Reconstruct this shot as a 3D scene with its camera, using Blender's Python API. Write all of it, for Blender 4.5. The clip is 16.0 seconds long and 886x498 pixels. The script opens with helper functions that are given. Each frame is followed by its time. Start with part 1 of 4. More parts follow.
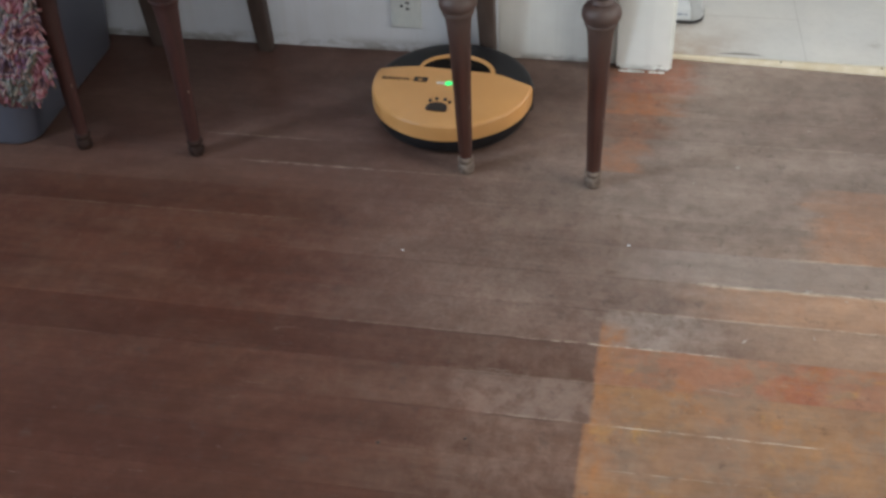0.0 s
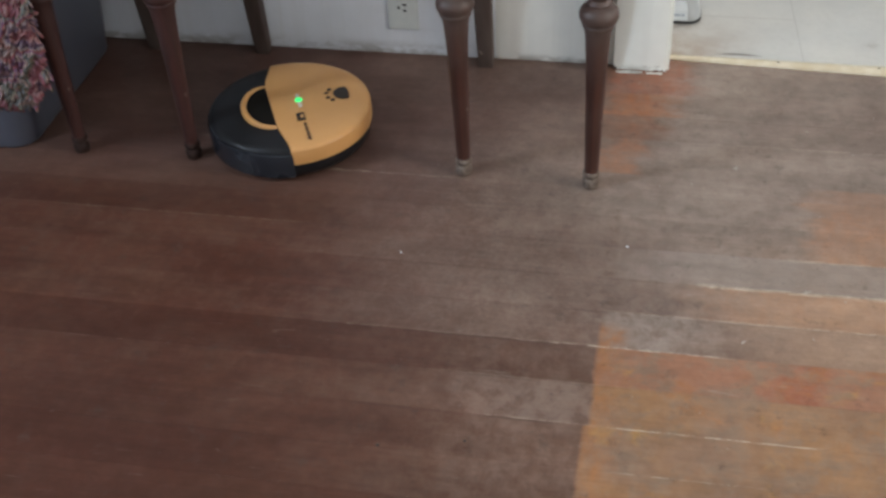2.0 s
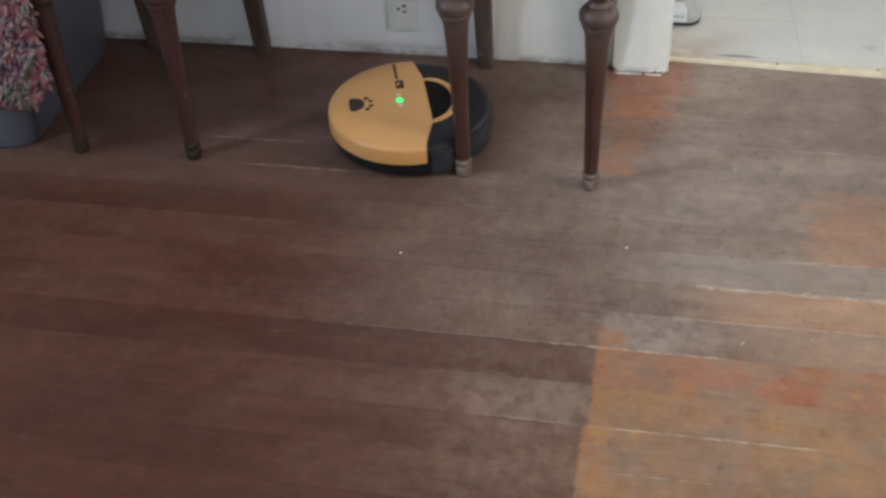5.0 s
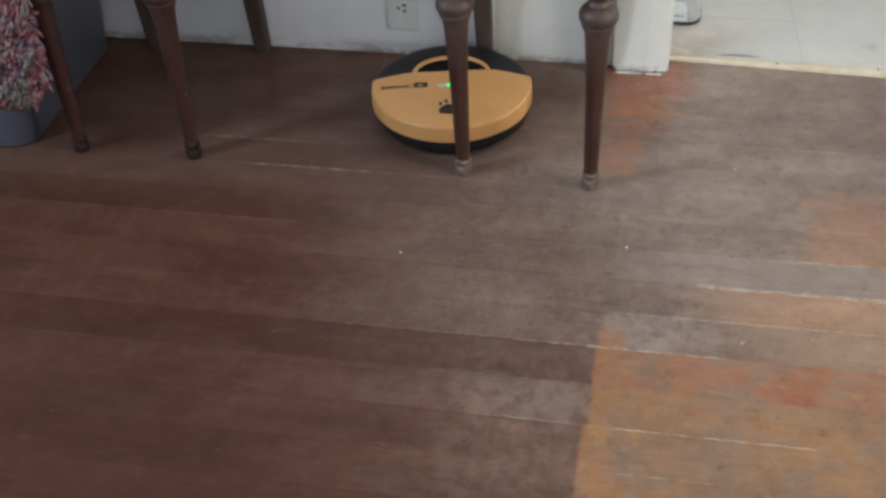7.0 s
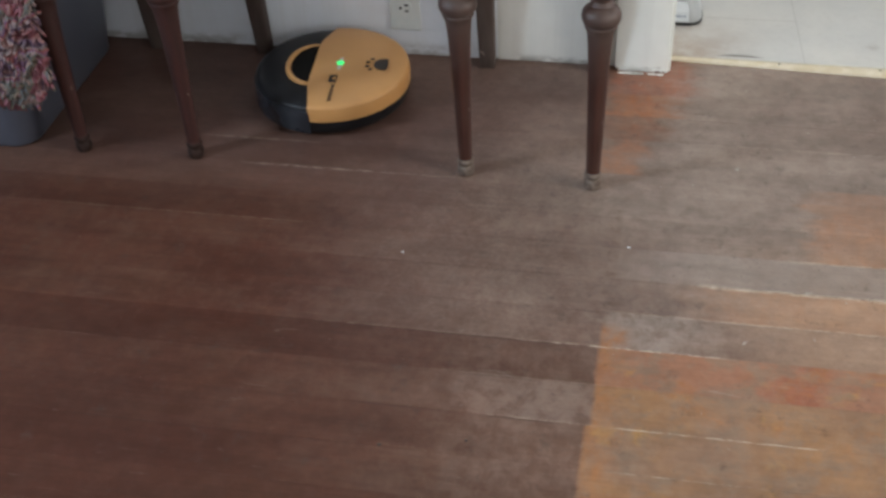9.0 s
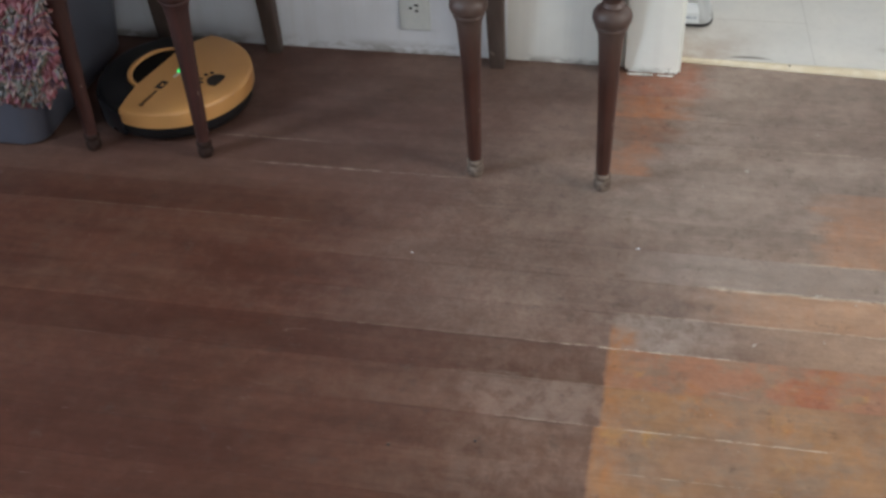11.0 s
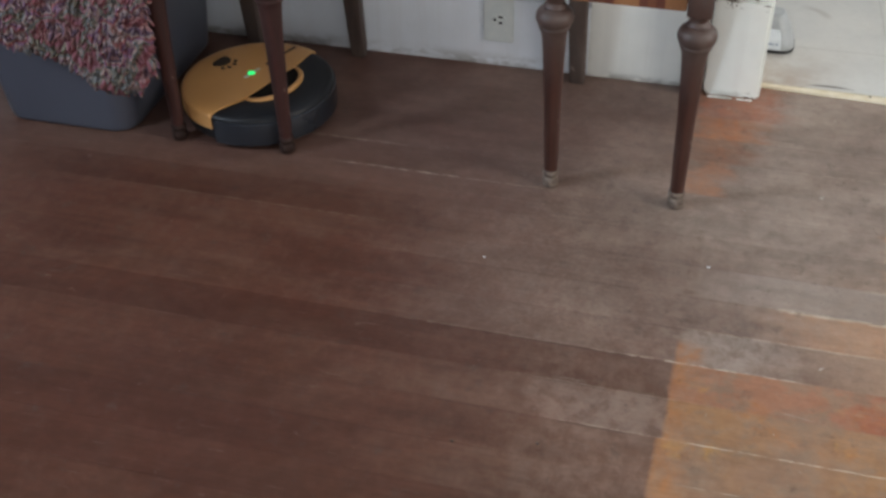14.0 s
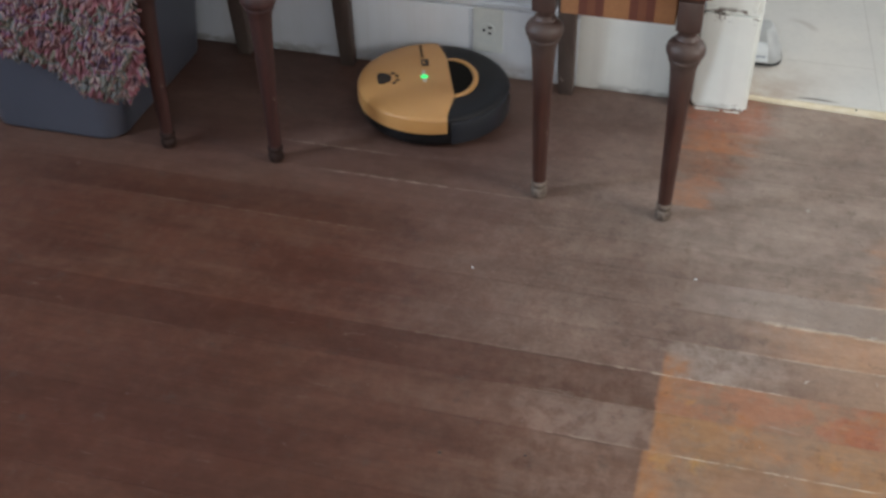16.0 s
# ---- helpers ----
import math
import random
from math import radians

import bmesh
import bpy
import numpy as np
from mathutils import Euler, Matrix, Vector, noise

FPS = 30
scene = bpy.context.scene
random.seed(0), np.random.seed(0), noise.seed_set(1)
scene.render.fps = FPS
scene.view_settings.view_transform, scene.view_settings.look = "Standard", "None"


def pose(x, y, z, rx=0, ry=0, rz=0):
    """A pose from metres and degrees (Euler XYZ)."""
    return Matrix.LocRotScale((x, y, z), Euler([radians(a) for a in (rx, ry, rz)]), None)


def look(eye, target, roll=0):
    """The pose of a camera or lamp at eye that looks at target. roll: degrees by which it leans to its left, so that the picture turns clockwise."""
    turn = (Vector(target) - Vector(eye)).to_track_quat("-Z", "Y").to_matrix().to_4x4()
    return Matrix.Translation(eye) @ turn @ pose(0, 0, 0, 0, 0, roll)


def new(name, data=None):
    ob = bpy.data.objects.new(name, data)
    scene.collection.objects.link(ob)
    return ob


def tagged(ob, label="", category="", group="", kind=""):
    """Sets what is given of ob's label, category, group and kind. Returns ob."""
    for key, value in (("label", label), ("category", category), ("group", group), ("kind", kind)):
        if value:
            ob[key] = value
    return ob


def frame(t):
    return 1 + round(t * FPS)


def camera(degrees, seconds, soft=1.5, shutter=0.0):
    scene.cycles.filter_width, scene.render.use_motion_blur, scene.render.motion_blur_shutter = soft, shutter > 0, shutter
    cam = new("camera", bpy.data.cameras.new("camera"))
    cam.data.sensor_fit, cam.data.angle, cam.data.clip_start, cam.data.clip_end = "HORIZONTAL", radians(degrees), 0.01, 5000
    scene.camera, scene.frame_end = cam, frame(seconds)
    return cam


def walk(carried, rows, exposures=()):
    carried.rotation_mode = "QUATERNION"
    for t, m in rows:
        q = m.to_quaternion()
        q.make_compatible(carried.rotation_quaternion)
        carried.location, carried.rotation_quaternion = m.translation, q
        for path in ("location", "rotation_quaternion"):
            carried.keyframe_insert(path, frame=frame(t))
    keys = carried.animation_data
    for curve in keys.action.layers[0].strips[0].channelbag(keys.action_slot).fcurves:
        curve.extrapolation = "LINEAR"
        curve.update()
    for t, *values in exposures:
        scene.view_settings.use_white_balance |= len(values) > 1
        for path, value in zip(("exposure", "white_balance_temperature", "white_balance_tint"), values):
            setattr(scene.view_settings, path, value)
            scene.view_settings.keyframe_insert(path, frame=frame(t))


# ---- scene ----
cam = camera(42.0, 16.0, soft=2.9, shutter=0.4)
PATH = [
    (0, 0.003, -0.000, 1.374, 49.943, -3.006, 12.242),
    (0.5, -0.000, 0.001, 1.374, 49.868, -3.315, 11.974),
    (1, 0.000, 0.000, 1.375, 49.900, -3.253, 12.047),
    (1.5, -0.001, -0.000, 1.373, 49.923, -2.723, 11.939),
    (2, 0.001, 0.002, 1.374, 49.995, -3.157, 12.075),
    (2.5, -0.000, 0.000, 1.373, 50.040, -3.032, 11.996),
    (3, -0.000, -0.000, 1.373, 50.075, -2.985, 11.973),
    (3.5, 0.002, -0.000, 1.374, 50.022, -3.192, 12.067),
    (4, 0.001, -0.001, 1.376, 50.062, -3.129, 12.026),
    (6.5, -0.002, -0.001, 1.374, 50.037, -2.891, 11.916),
    (7, -0.000, -0.000, 1.376, 49.993, -3.000, 11.989),
    (7.5, -0.000, 0.000, 1.374, 49.999, -2.977, 11.992),
    (8, 0.001, -0.000, 1.375, 50.008, -3.023, 12.015),
    (8.5, -0.002, -0.002, 1.376, 50.013, -2.914, 11.945),
    (11, -0.012, -0.003, 1.376, 50.037, -2.797, 12.309),
    (11.5, -0.021, -0.016, 1.379, 50.457, -2.060, 14.305),
    (12, -0.035, -0.018, 1.381, 50.551, -1.631, 14.988),
    (12.5, -0.035, -0.035, 1.375, 50.945, -1.492, 15.841),
    (13, -0.033, -0.043, 1.372, 50.949, -1.539, 15.941),
    (13.5, -0.031, -0.058, 1.379, 51.159, -1.409, 16.009),
    (14, -0.030, -0.054, 1.376, 51.146, -1.476, 15.909),
    (14.5, -0.032, -0.051, 1.379, 50.960, -1.484, 15.815),
    (15, -0.029, -0.055, 1.374, 51.275, -1.367, 15.817),
    (15.5, -0.034, -0.055, 1.386, 51.073, -1.166, 15.485),
    (16, -0.036, -0.051, 1.390, 51.300, -0.549, 15.000),
]
walk(cam, [(t, pose(x, y, z, up, 0, turn) @ pose(0, 0, 0, 0, 0, roll)) for t, x, y, z, up, roll, turn in PATH])

# ---- room sizes ----
WALL_Y = 2.306      # room face of the back wall
BASE_Y = 2.288      # room face of its baseboard
DOOR_L, DOOR_R = 0.052, 0.86
ROOM_L, ROOM_R, ROOM_F = -2.5, 1.75, -1.9
CEIL = 2.5
BOARD, BOARD_0, BOARD_END = 0.0876, 1.036, 2.33

# ---- world and lights ----
world = bpy.data.worlds.new("sky")
scene.world = world
world.use_nodes = True
wn = world.node_tree.nodes
sky = wn.new("ShaderNodeTexSky")
sky.sky_type, sky.sun_disc = "NISHITA", False
sky.sun_elevation, sky.sun_rotation = radians(35), radians(120)
wn["Background"].inputs["Strength"].default_value = 0.1
world.node_tree.links.new(sky.outputs[0], wn["Background"].inputs["Color"])


def window_light(name, eye, target, w, h, watts, colour):
    data = bpy.data.lights.new(name, "AREA")
    data.shape, data.size, data.size_y = "RECTANGLE", w, h
    data.energy, data.color = watts, colour
    ob = new(name, data)
    ob.matrix_world = look(eye, target)
    return ob


# daylight in the openings of the room and of the kitchen behind it
window_light("window_light_right", (ROOM_R + 0.04, 1.2, 1.45), (0, 1.2, 1.45), 0.9, 1.3, 36, (1.0, 0.96, 0.89))
window_light("window_light_left", (ROOM_L - 0.04, 0.55, 1.6), (0, 0.55, 1.5), 0.5, 1.0, 56, (0.70, 0.84, 1.0))
window_light("window_light_back", (0.75, ROOM_F - 0.04, 1.45), (0.75, 0, 1.45), 1.1, 1.2, 17, (1.0, 0.95, 0.89))
window_light("window_light_kitchen", (2.34, 3.6, 1.5), (0, 3.6, 1.5), 1.3, 1.3, 32, (1.0, 0.98, 0.95))


# ---- materials ----
def material(name, rough=0.5, metal=0.0):
    m = bpy.data.materials.new(name)
    m.use_nodes = True
    b = m.node_tree.nodes["Principled BSDF"]
    b.inputs["Roughness"].default_value, b.inputs["Metallic"].default_value = rough, metal
    return m, m.node_tree, b


def nd(nt, kind, ins=None, **props):
    n = nt.nodes.new(kind)
    for k, v in props.items():
        setattr_(n, k, v)
    for k, v in (ins or {}).items():
        s = n.inputs[k]
        if hasattr(v, "is_output"):
            nt.links.new(v, s)
        else:
            s.default_value = v
    return n


def setattr_(n, k, v):
    if k == "operation":
        n.operation = v
    elif k == "data_type":
        n.data_type = v
    elif k == "blend_type":
        n.blend_type = v
    elif k == "interpolation_type":
        n.interpolation_type = v
    elif k == "feature":
        n.feature = v


def math_(nt, op, a, b=0.0):
    return nd(nt, "ShaderNodeMath", {0: a, 1: b}, operation=op).outputs[0]


def mix(nt, fac, a, b, blend="MIX"):
    n = nd(nt, "ShaderNodeMix", {"Factor": fac}, data_type="RGBA", blend_type=blend)
    for k, v in (("A", a), ("B", b)):
        s = [i for i in n.inputs if i.name == k and i.type == "RGBA"][0]
        if hasattr(v, "is_output"):
            nt.links.new(v, s)
        else:
            s.default_value = (*v, 1.0)
    return [o for o in n.outputs if o.type == "RGBA"][0]


def ramp(nt, v, lo, hi, a=0.0, b=1.0):
    return nd(nt, "ShaderNodeMapRange", {"Value": v, "From Min": lo, "From Max": hi, "To Min": a, "To Max": b},
              interpolation_type="SMOOTHSTEP").outputs[0]


def place(nt, sx=1.0, sy=1.0, sz=1.0, local=False):
    if local:
        src = nd(nt, "ShaderNodeTexCoord").outputs["Object"]
    else:
        src = nd(nt, "ShaderNodeNewGeometry").outputs["Position"]
    return nd(nt, "ShaderNodeMapping", {"Vector": src, "Scale": (sx, sy, sz)}).outputs[0]


def noise_(nt, vec, scale, detail=4.0, rough=0.55, dist=0.0):
    return nd(nt, "ShaderNodeTexNoise", {"Vector": vec, "Scale": scale, "Detail": detail, "Roughness": rough,
                                         "Distortion": dist}).outputs["Fac"]


def bump(nt, b, height, strength=0.3, dist=0.002):
    n = nd(nt, "ShaderNodeBump", {"Height": height, "Strength": strength, "Distance": dist})
    nt.links.new(n.outputs[0], b.inputs["Normal"])


def box_mask(nt, xyz, x0, x1, y0, y1, soft):
    a = ramp(nt, xyz.outputs[0], x0 - soft, x0 + soft)
    c = ramp(nt, xyz.outputs[0], x1 - soft, x1 + soft, 1.0, 0.0)
    d = ramp(nt, xyz.outputs[1], y0 - soft, y0 + soft)
    e = ramp(nt, xyz.outputs[1], y1 - soft, y1 + soft, 1.0, 0.0)
    return math_(nt, "MULTIPLY", math_(nt, "MULTIPLY", a, c), math_(nt, "MULTIPLY", d, e))


def board_mask(nt, near, far, k0, k1, x0, x1, soft=0.05):
    """Boards k0 up to k1: sharp along the joints, ragged across them."""
    y = near.outputs[1]
    a = ramp(nt, y, BOARD_0 + k0 * BOARD - 0.0012, BOARD_0 + k0 * BOARD + 0.0012)
    c = ramp(nt, y, BOARD_0 + k1 * BOARD - 0.0012, BOARD_0 + k1 * BOARD + 0.0012, 1.0, 0.0)
    d = ramp(nt, far.outputs[0], x0 - soft, x0 + soft)
    e = ramp(nt, far.outputs[0], x1 - soft, x1 + soft, 1.0, 0.0)
    return math_(nt, "MULTIPLY", math_(nt, "MULTIPLY", a, c), math_(nt, "MULTIPLY", d, e))


def floor_material():
    """Old strip floor: dark red-brown stain, worn grey where people walk, orange where an old finish shows."""
    m, nt, b = material("old_stained_floorboards", 0.4)

    def times(*vs):
        out = vs[0]
        for v in vs[1:]:
            out = math_(nt, "MULTIPLY", out, v)
        return out

    pos = place(nt)
    rnd = nd(nt, "ShaderNodeObjectInfo").outputs["Random"]
    grain = noise_(nt, place(nt, 4, 70, 4), 1.0, 5, 0.6, 0.6)
    fine = noise_(nt, place(nt, 25, 420, 25), 1.0, 3, 0.6)
    streak = noise_(nt, place(nt, 2.2, 120, 2), 1.0, 4, 0.6)
    cloud = noise_(nt, place(nt, 3, 3.6, 3), 1.0, 4, 0.55, 0.3)
    blot = noise_(nt, place(nt, 9, 11, 5), 1.0, 5, 0.62, 0.5)
    mott = noise_(nt, place(nt, 1, 0.8, 1), 30, 6, 0.68, 0.2)
    spots = noise_(nt, place(nt, 1, 1, 1), 110, 4, 0.65)
    # the position, made uneven, for the outlines of the worn places
    wob = nd(nt, "ShaderNodeTexNoise", {"Vector": place(nt, 5, 9, 3), "Scale": 2.0, "Detail": 6.0, "Roughness": 0.62})
    shift = nd(nt, "ShaderNodeVectorMath", {0: wob.outputs["Color"], 1: (0.5, 0.5, 0.5)}, operation="SUBTRACT")
    shift = nd(nt, "ShaderNodeVectorMath", {0: shift.outputs[0], 1: (0.20, 0.05, 0.0)}, operation="MULTIPLY")
    uneven = nd(nt, "ShaderNodeVectorMath", {0: pos, 1: shift.outputs[0]}, operation="ADD")
    far = nd(nt, "ShaderNodeSeparateXYZ", {0: uneven.outputs[0]})
    near = nd(nt, "ShaderNodeSeparateXYZ", {0: pos})
    fx, fy = far.outputs[0], far.outputs[1]
    nx, ny = near.outputs[0], near.outputs[1]

    # stain, board by board
    stain = mix(nt, rnd, (0.068, 0.0225, 0.0135), (0.086, 0.0305, 0.0185))
    stain = mix(nt, ramp(nt, grain, 0.3, 0.75, 0.0, 0.4), stain, (0.052, 0.017, 0.0115))
    stain = mix(nt, ramp(nt, cloud, 0.4, 0.7, 0.0, 0.55), stain, (0.096, 0.040, 0.021))
    stain = mix(nt, ramp(nt, blot, 0.45, 0.7, 0.0, 0.5), stain, (0.108, 0.052, 0.034))
    stain = mix(nt, ramp(nt, streak, 0.45, 0.75, 0.0, 0.3), stain, (0.048, 0.017, 0.012))
    stain = mix(nt, ramp(nt, mott, 0.45, 0.75, 0.0, 0.3), stain, (0.115, 0.066, 0.050))
    # paler along the wall: brightness of the lit floor put into the stain
    wall_lift = mix(nt, ramp(nt, cloud, 0.35, 0.65), (0.090, 0.049, 0.040), (0.124, 0.075, 0.061))
    stain = mix(nt, ramp(nt, fy, 1.62, 1.92, 0.0, 0.75), stain, wall_lift)
    # darker, redder towards the middle of the room: shade put into the stain
    stain = mix(nt, ramp(nt, fy, 1.45, 1.05, 0.0, 0.4), stain, (0.062, 0.023, 0.0135))

    # grey wear, strongest towards the doorway; its rise also paints in kitchen gloss
    wear = times(ramp(nt, fx, -0.74, 0.04, 0.08, 1.0), ramp(nt, fy, 0.95, 1.4, 0.36, 1.0), ramp(nt, cloud, 0.3, 0.6, 0.72, 1.0),
                 ramp(nt, mott, 0.3, 0.6, 0.78, 1.0))
    # less grey by the wall: shadow under the chairs, painted by thinning the wear
    wear = math_(nt, "MULTIPLY", wear, math_(nt, "MAXIMUM", ramp(nt, fy, 1.8, 2.05, 1.0, 0.62), ramp(nt, fx, -0.08, 0.08)))
    tone = math_(nt, "ADD", 0.76, math_(nt, "MULTIPLY", rnd, 0.11))
    # boards that kept more of their stain
    for k, x0, x1, amount in ((3, -1.7, -0.02, 0.5), (1, -1.6, -0.16, 0.3), (0, -1.7, -0.5, 0.55), (5, -0.95, -0.42, 0.3),
                              (-1, -1.6, -0.2, 0.4), (7, -1.4, -0.6, 0.3), (9, -0.9, -0.45, 0.25), (8, -0.7, -0.35, 0.2)):
        kept = times(board_mask(nt, near, far, k, k + 1, x0, x1, 0.09), ramp(nt, cloud, 0.25, 0.5, 0.65, 1.0))
        stain = mix(nt, math_(nt, "MULTIPLY", kept, amount * 0.8), stain, (0.050, 0.0165, 0.011))
        tone = math_(nt, "MULTIPLY", tone, math_(nt, "SUBTRACT", 1.0, math_(nt, "MULTIPLY", kept, amount)))
    wear = math_(nt, "MULTIPLY", wear, tone)
    grey = mix(nt, ramp(nt, spots, 0.35, 0.7), (0.226, 0.168, 0.136), (0.285, 0.220, 0.180))
    grey = mix(nt, ramp(nt, fy, 1.5, 1.2, 0.0, 0.7), grey, (0.200, 0.118, 0.076))
    # paler at the far right: hazy reflection of the kitchen put into the colour
    pale = times(ramp(nt, fx, -0.35, 0.15, 0.0, 0.85), ramp(nt, fy, 1.38, 1.65))
    grey = mix(nt, pale, grey, (0.332, 0.272, 0.227))
    grey = mix(nt, ramp(nt, blot, 0.45, 0.7, 0.0, 0.3), grey, (0.20, 0.160, 0.138))
    col = mix(nt, math_(nt, "MULTIPLY", wear, 0.94), stain, grey)
    # warm tan tint, growing to the right and ending short of the wall
    cast = times(ramp(nt, fx, 0.08, 0.4, 0.0, 0.6), ramp(nt, fy, 1.75, 1.55), ramp(nt, blot, 0.34, 0.6, 0.6, 1.0))
    col = mix(nt, cast, col, (0.40, 0.260, 0.172))
    # bare grey boards beside the place where the cover lay
    bare = times(box_mask(nt, far, -0.27, 0.1, -3.0, 1.37, 0.09), ramp(nt, mott, 0.34, 0.66, 0.05, 0.34))
    col = mix(nt, bare, col, (0.245, 0.165, 0.126))
    bare = times(board_mask(nt, near, far, 2, 3, -0.20, -0.03, 0.13), ramp(nt, mott, 0.32, 0.62, 0.2, 0.7))
    col = mix(nt, bare, col, (0.235, 0.170, 0.138))
    # a cool grey board crossing towards the doorway
    cool = times(board_mask(nt, near, far, 6, 7, 0.05, 3.0, 0.14), ramp(nt, blot, 0.3, 0.6, 0.35, 0.75))
    col = mix(nt, cool, col, (0.272, 0.226, 0.197))
    cool = times(board_mask(nt, near, far, 4, 5, -0.02, 0.12, 0.07), ramp(nt, mott, 0.32, 0.6, 0.1, 0.65))
    col = mix(nt, cool, col, (0.32, 0.265, 0.225))

    # old finish under the vanished cover: sharp edge, stepped at one joint
    edge = math_(nt, "ADD", nx, ramp(nt, ny, BOARD_0 + 2 * BOARD - 0.002, BOARD_0 + 2 * BOARD + 0.002, 0.010, 0.0))
    edge = math_(nt, "ADD", edge, math_(nt, "MULTIPLY", math_(nt, "SUBTRACT", mott, 0.5), 0.022))
    inside = times(ramp(nt, edge, -0.046, -0.034), ramp(nt, ny, BOARD_0 + 4 * BOARD - 0.001, BOARD_0 + 4 * BOARD + 0.001, 1.0, 0.0))
    tan = mix(nt, ramp(nt, cloud, 0.36, 0.62), (0.245, 0.148, 0.096), (0.300, 0.162, 0.080))
    tan = mix(nt, times(board_mask(nt, near, far, 3, 4, -0.1, 3.0), 0.8), tan, (0.315, 0.145, 0.090))
    tan = mix(nt, times(board_mask(nt, near, far, 3, 4, 0.24, 0.34, 0.04), ramp(nt, blot, 0.4, 0.6), 0.7), tan, (0.28, 0.085, 0.045))
    rust = ramp(nt, noise_(nt, place(nt, 9, 9, 1), 1.0, 6, 0.68, 0.4), 0.53, 0.68, 0.0, 0.6)
    tan = mix(nt, rust, tan, (0.36, 0.145, 0.050))
    gold = ramp(nt, noise_(nt, place(nt, 8, 10, 4), 1.3, 6, 0.66, 0.3), 0.55, 0.7, 0.0, 0.7)
    tan = mix(nt, gold, tan, (0.42, 0.225, 0.070))
    worn = ramp(nt, noise_(nt, place(nt, 13, 15, 2), 1.0, 6, 0.72, 0.2), 0.45, 0.62, 0.0, 0.75)
    tan = mix(nt, worn, tan, (0.228, 0.158, 0.112))
    tan = mix(nt, ramp(nt, mott, 0.5, 0.72, 0.0, 0.35), tan, (0.27, 0.20, 0.15))
    col = mix(nt, math_(nt, "MULTIPLY", inside, 0.88), col, tan)
    # the finish kept along that edge
    rim = times(ramp(nt, edge, -0.046, -0.036), ramp(nt, math_(nt, "ADD", edge, math_(nt, "MULTIPLY", blot, -0.10)), -0.085, -0.03, 0.7, 0.0),
                ramp(nt, fy, 1.42, 1.455, 1.0, 0.0), ramp(nt, mott, 0.36, 0.6, 1.0, 0.35))
    col = mix(nt, rim, col, (0.335, 0.145, 0.058))
    # finish left on single boards
    orange = mix(nt, ramp(nt, blot, 0.35, 0.65), (0.335, 0.118, 0.048), (0.39, 0.180, 0.082))
    orange = mix(nt, ramp(nt, grain, 0.4, 0.8, 0.0, 0.4), orange, (0.24, 0.095, 0.052))
    for k0, k1, x0, x1, soft, amount, tint in (
            (5, 6, 0.15, 3.0, 0.10, 0.55, (0.405, 0.24, 0.145)), (7, 9, 0.325, 3.0, 0.03, 0.6, (0.385, 0.215, 0.130)),
            (9, 9.5, 0.34, 3.0, 0.05, 0.4, (0.41, 0.225, 0.14)), (13, 15, -0.07, 0.10, 0.05, 0.85, (0.26, 0.090, 0.058)),
            (12, 13, -0.07, 0.07, 0.045, 0.9, (0.325, 0.130, 0.062)), (11, 12, -0.07, 0.03, 0.05, 0.7, (0.24, 0.108, 0.066)),
            (9.6, 11, -0.065, 0.0, 0.03, 0.7, (0.31, 0.135, 0.072))):
        kept = times(board_mask(nt, near, far, k0, k1, x0, x1, soft), ramp(nt, mott, 0.32, 0.6, 1.0, 0.6), amount)
        col = mix(nt, kept, col, mix(nt, 0.3, tint, orange))
    # dark soiled places, pale scuffs along the grain, a few pale chips of filler
    soil = ramp(nt, noise_(nt, place(nt, 1, 1, 1), 21, 6, 0.75), 0.56, 0.70, 0.0, 0.45)
    col = mix(nt, soil, col, (0.066, 0.05, 0.042))
    dirt = times(board_mask(nt, near, far, 6, 8, -0.05, 3.0, 0.1), ramp(nt, spots, 0.6, 0.72, 0.0, 0.6))
    col = mix(nt, dirt, col, (0.10, 0.085, 0.075))
    nails = times(box_mask(nt, near, -0.045, -0.024, 1.565, 1.76, 0.006), ramp(nt, mott, 0.45, 0.6, 0.0, 0.6))
    col = mix(nt, nails, col, (0.12, 0.075, 0.05))
    scuff = ramp(nt, noise_(nt, place(nt, 12, 60, 9), 1.0, 6, 0.75, 1.0), 0.62, 0.76, 0.0, 0.4)
    scuff = math_(nt, "MULTIPLY", scuff, ramp(nt, fx, -1.0, 0.2, 0.25, 1.0))
    col = mix(nt, scuff, col, (0.36, 0.31, 0.27))
    chip = times(ramp(nt, noise_(nt, place(nt, 1, 1, 1), 34, 3, 0.6), 0.70, 0.735, 0.0, 0.75), ramp(nt, nx, -0.1, 0.1, 0.1, 1.0))
    col = mix(nt, chip, col, (0.40, 0.37, 0.33))
    # pale worn arrises along some joints, a painted glossy highlight on joint 6, dark dirt in the others
    pick = ramp(nt, noise_(nt, place(nt, 36, 160, 1), 1.0, 5, 0.78), 0.42, 0.60)
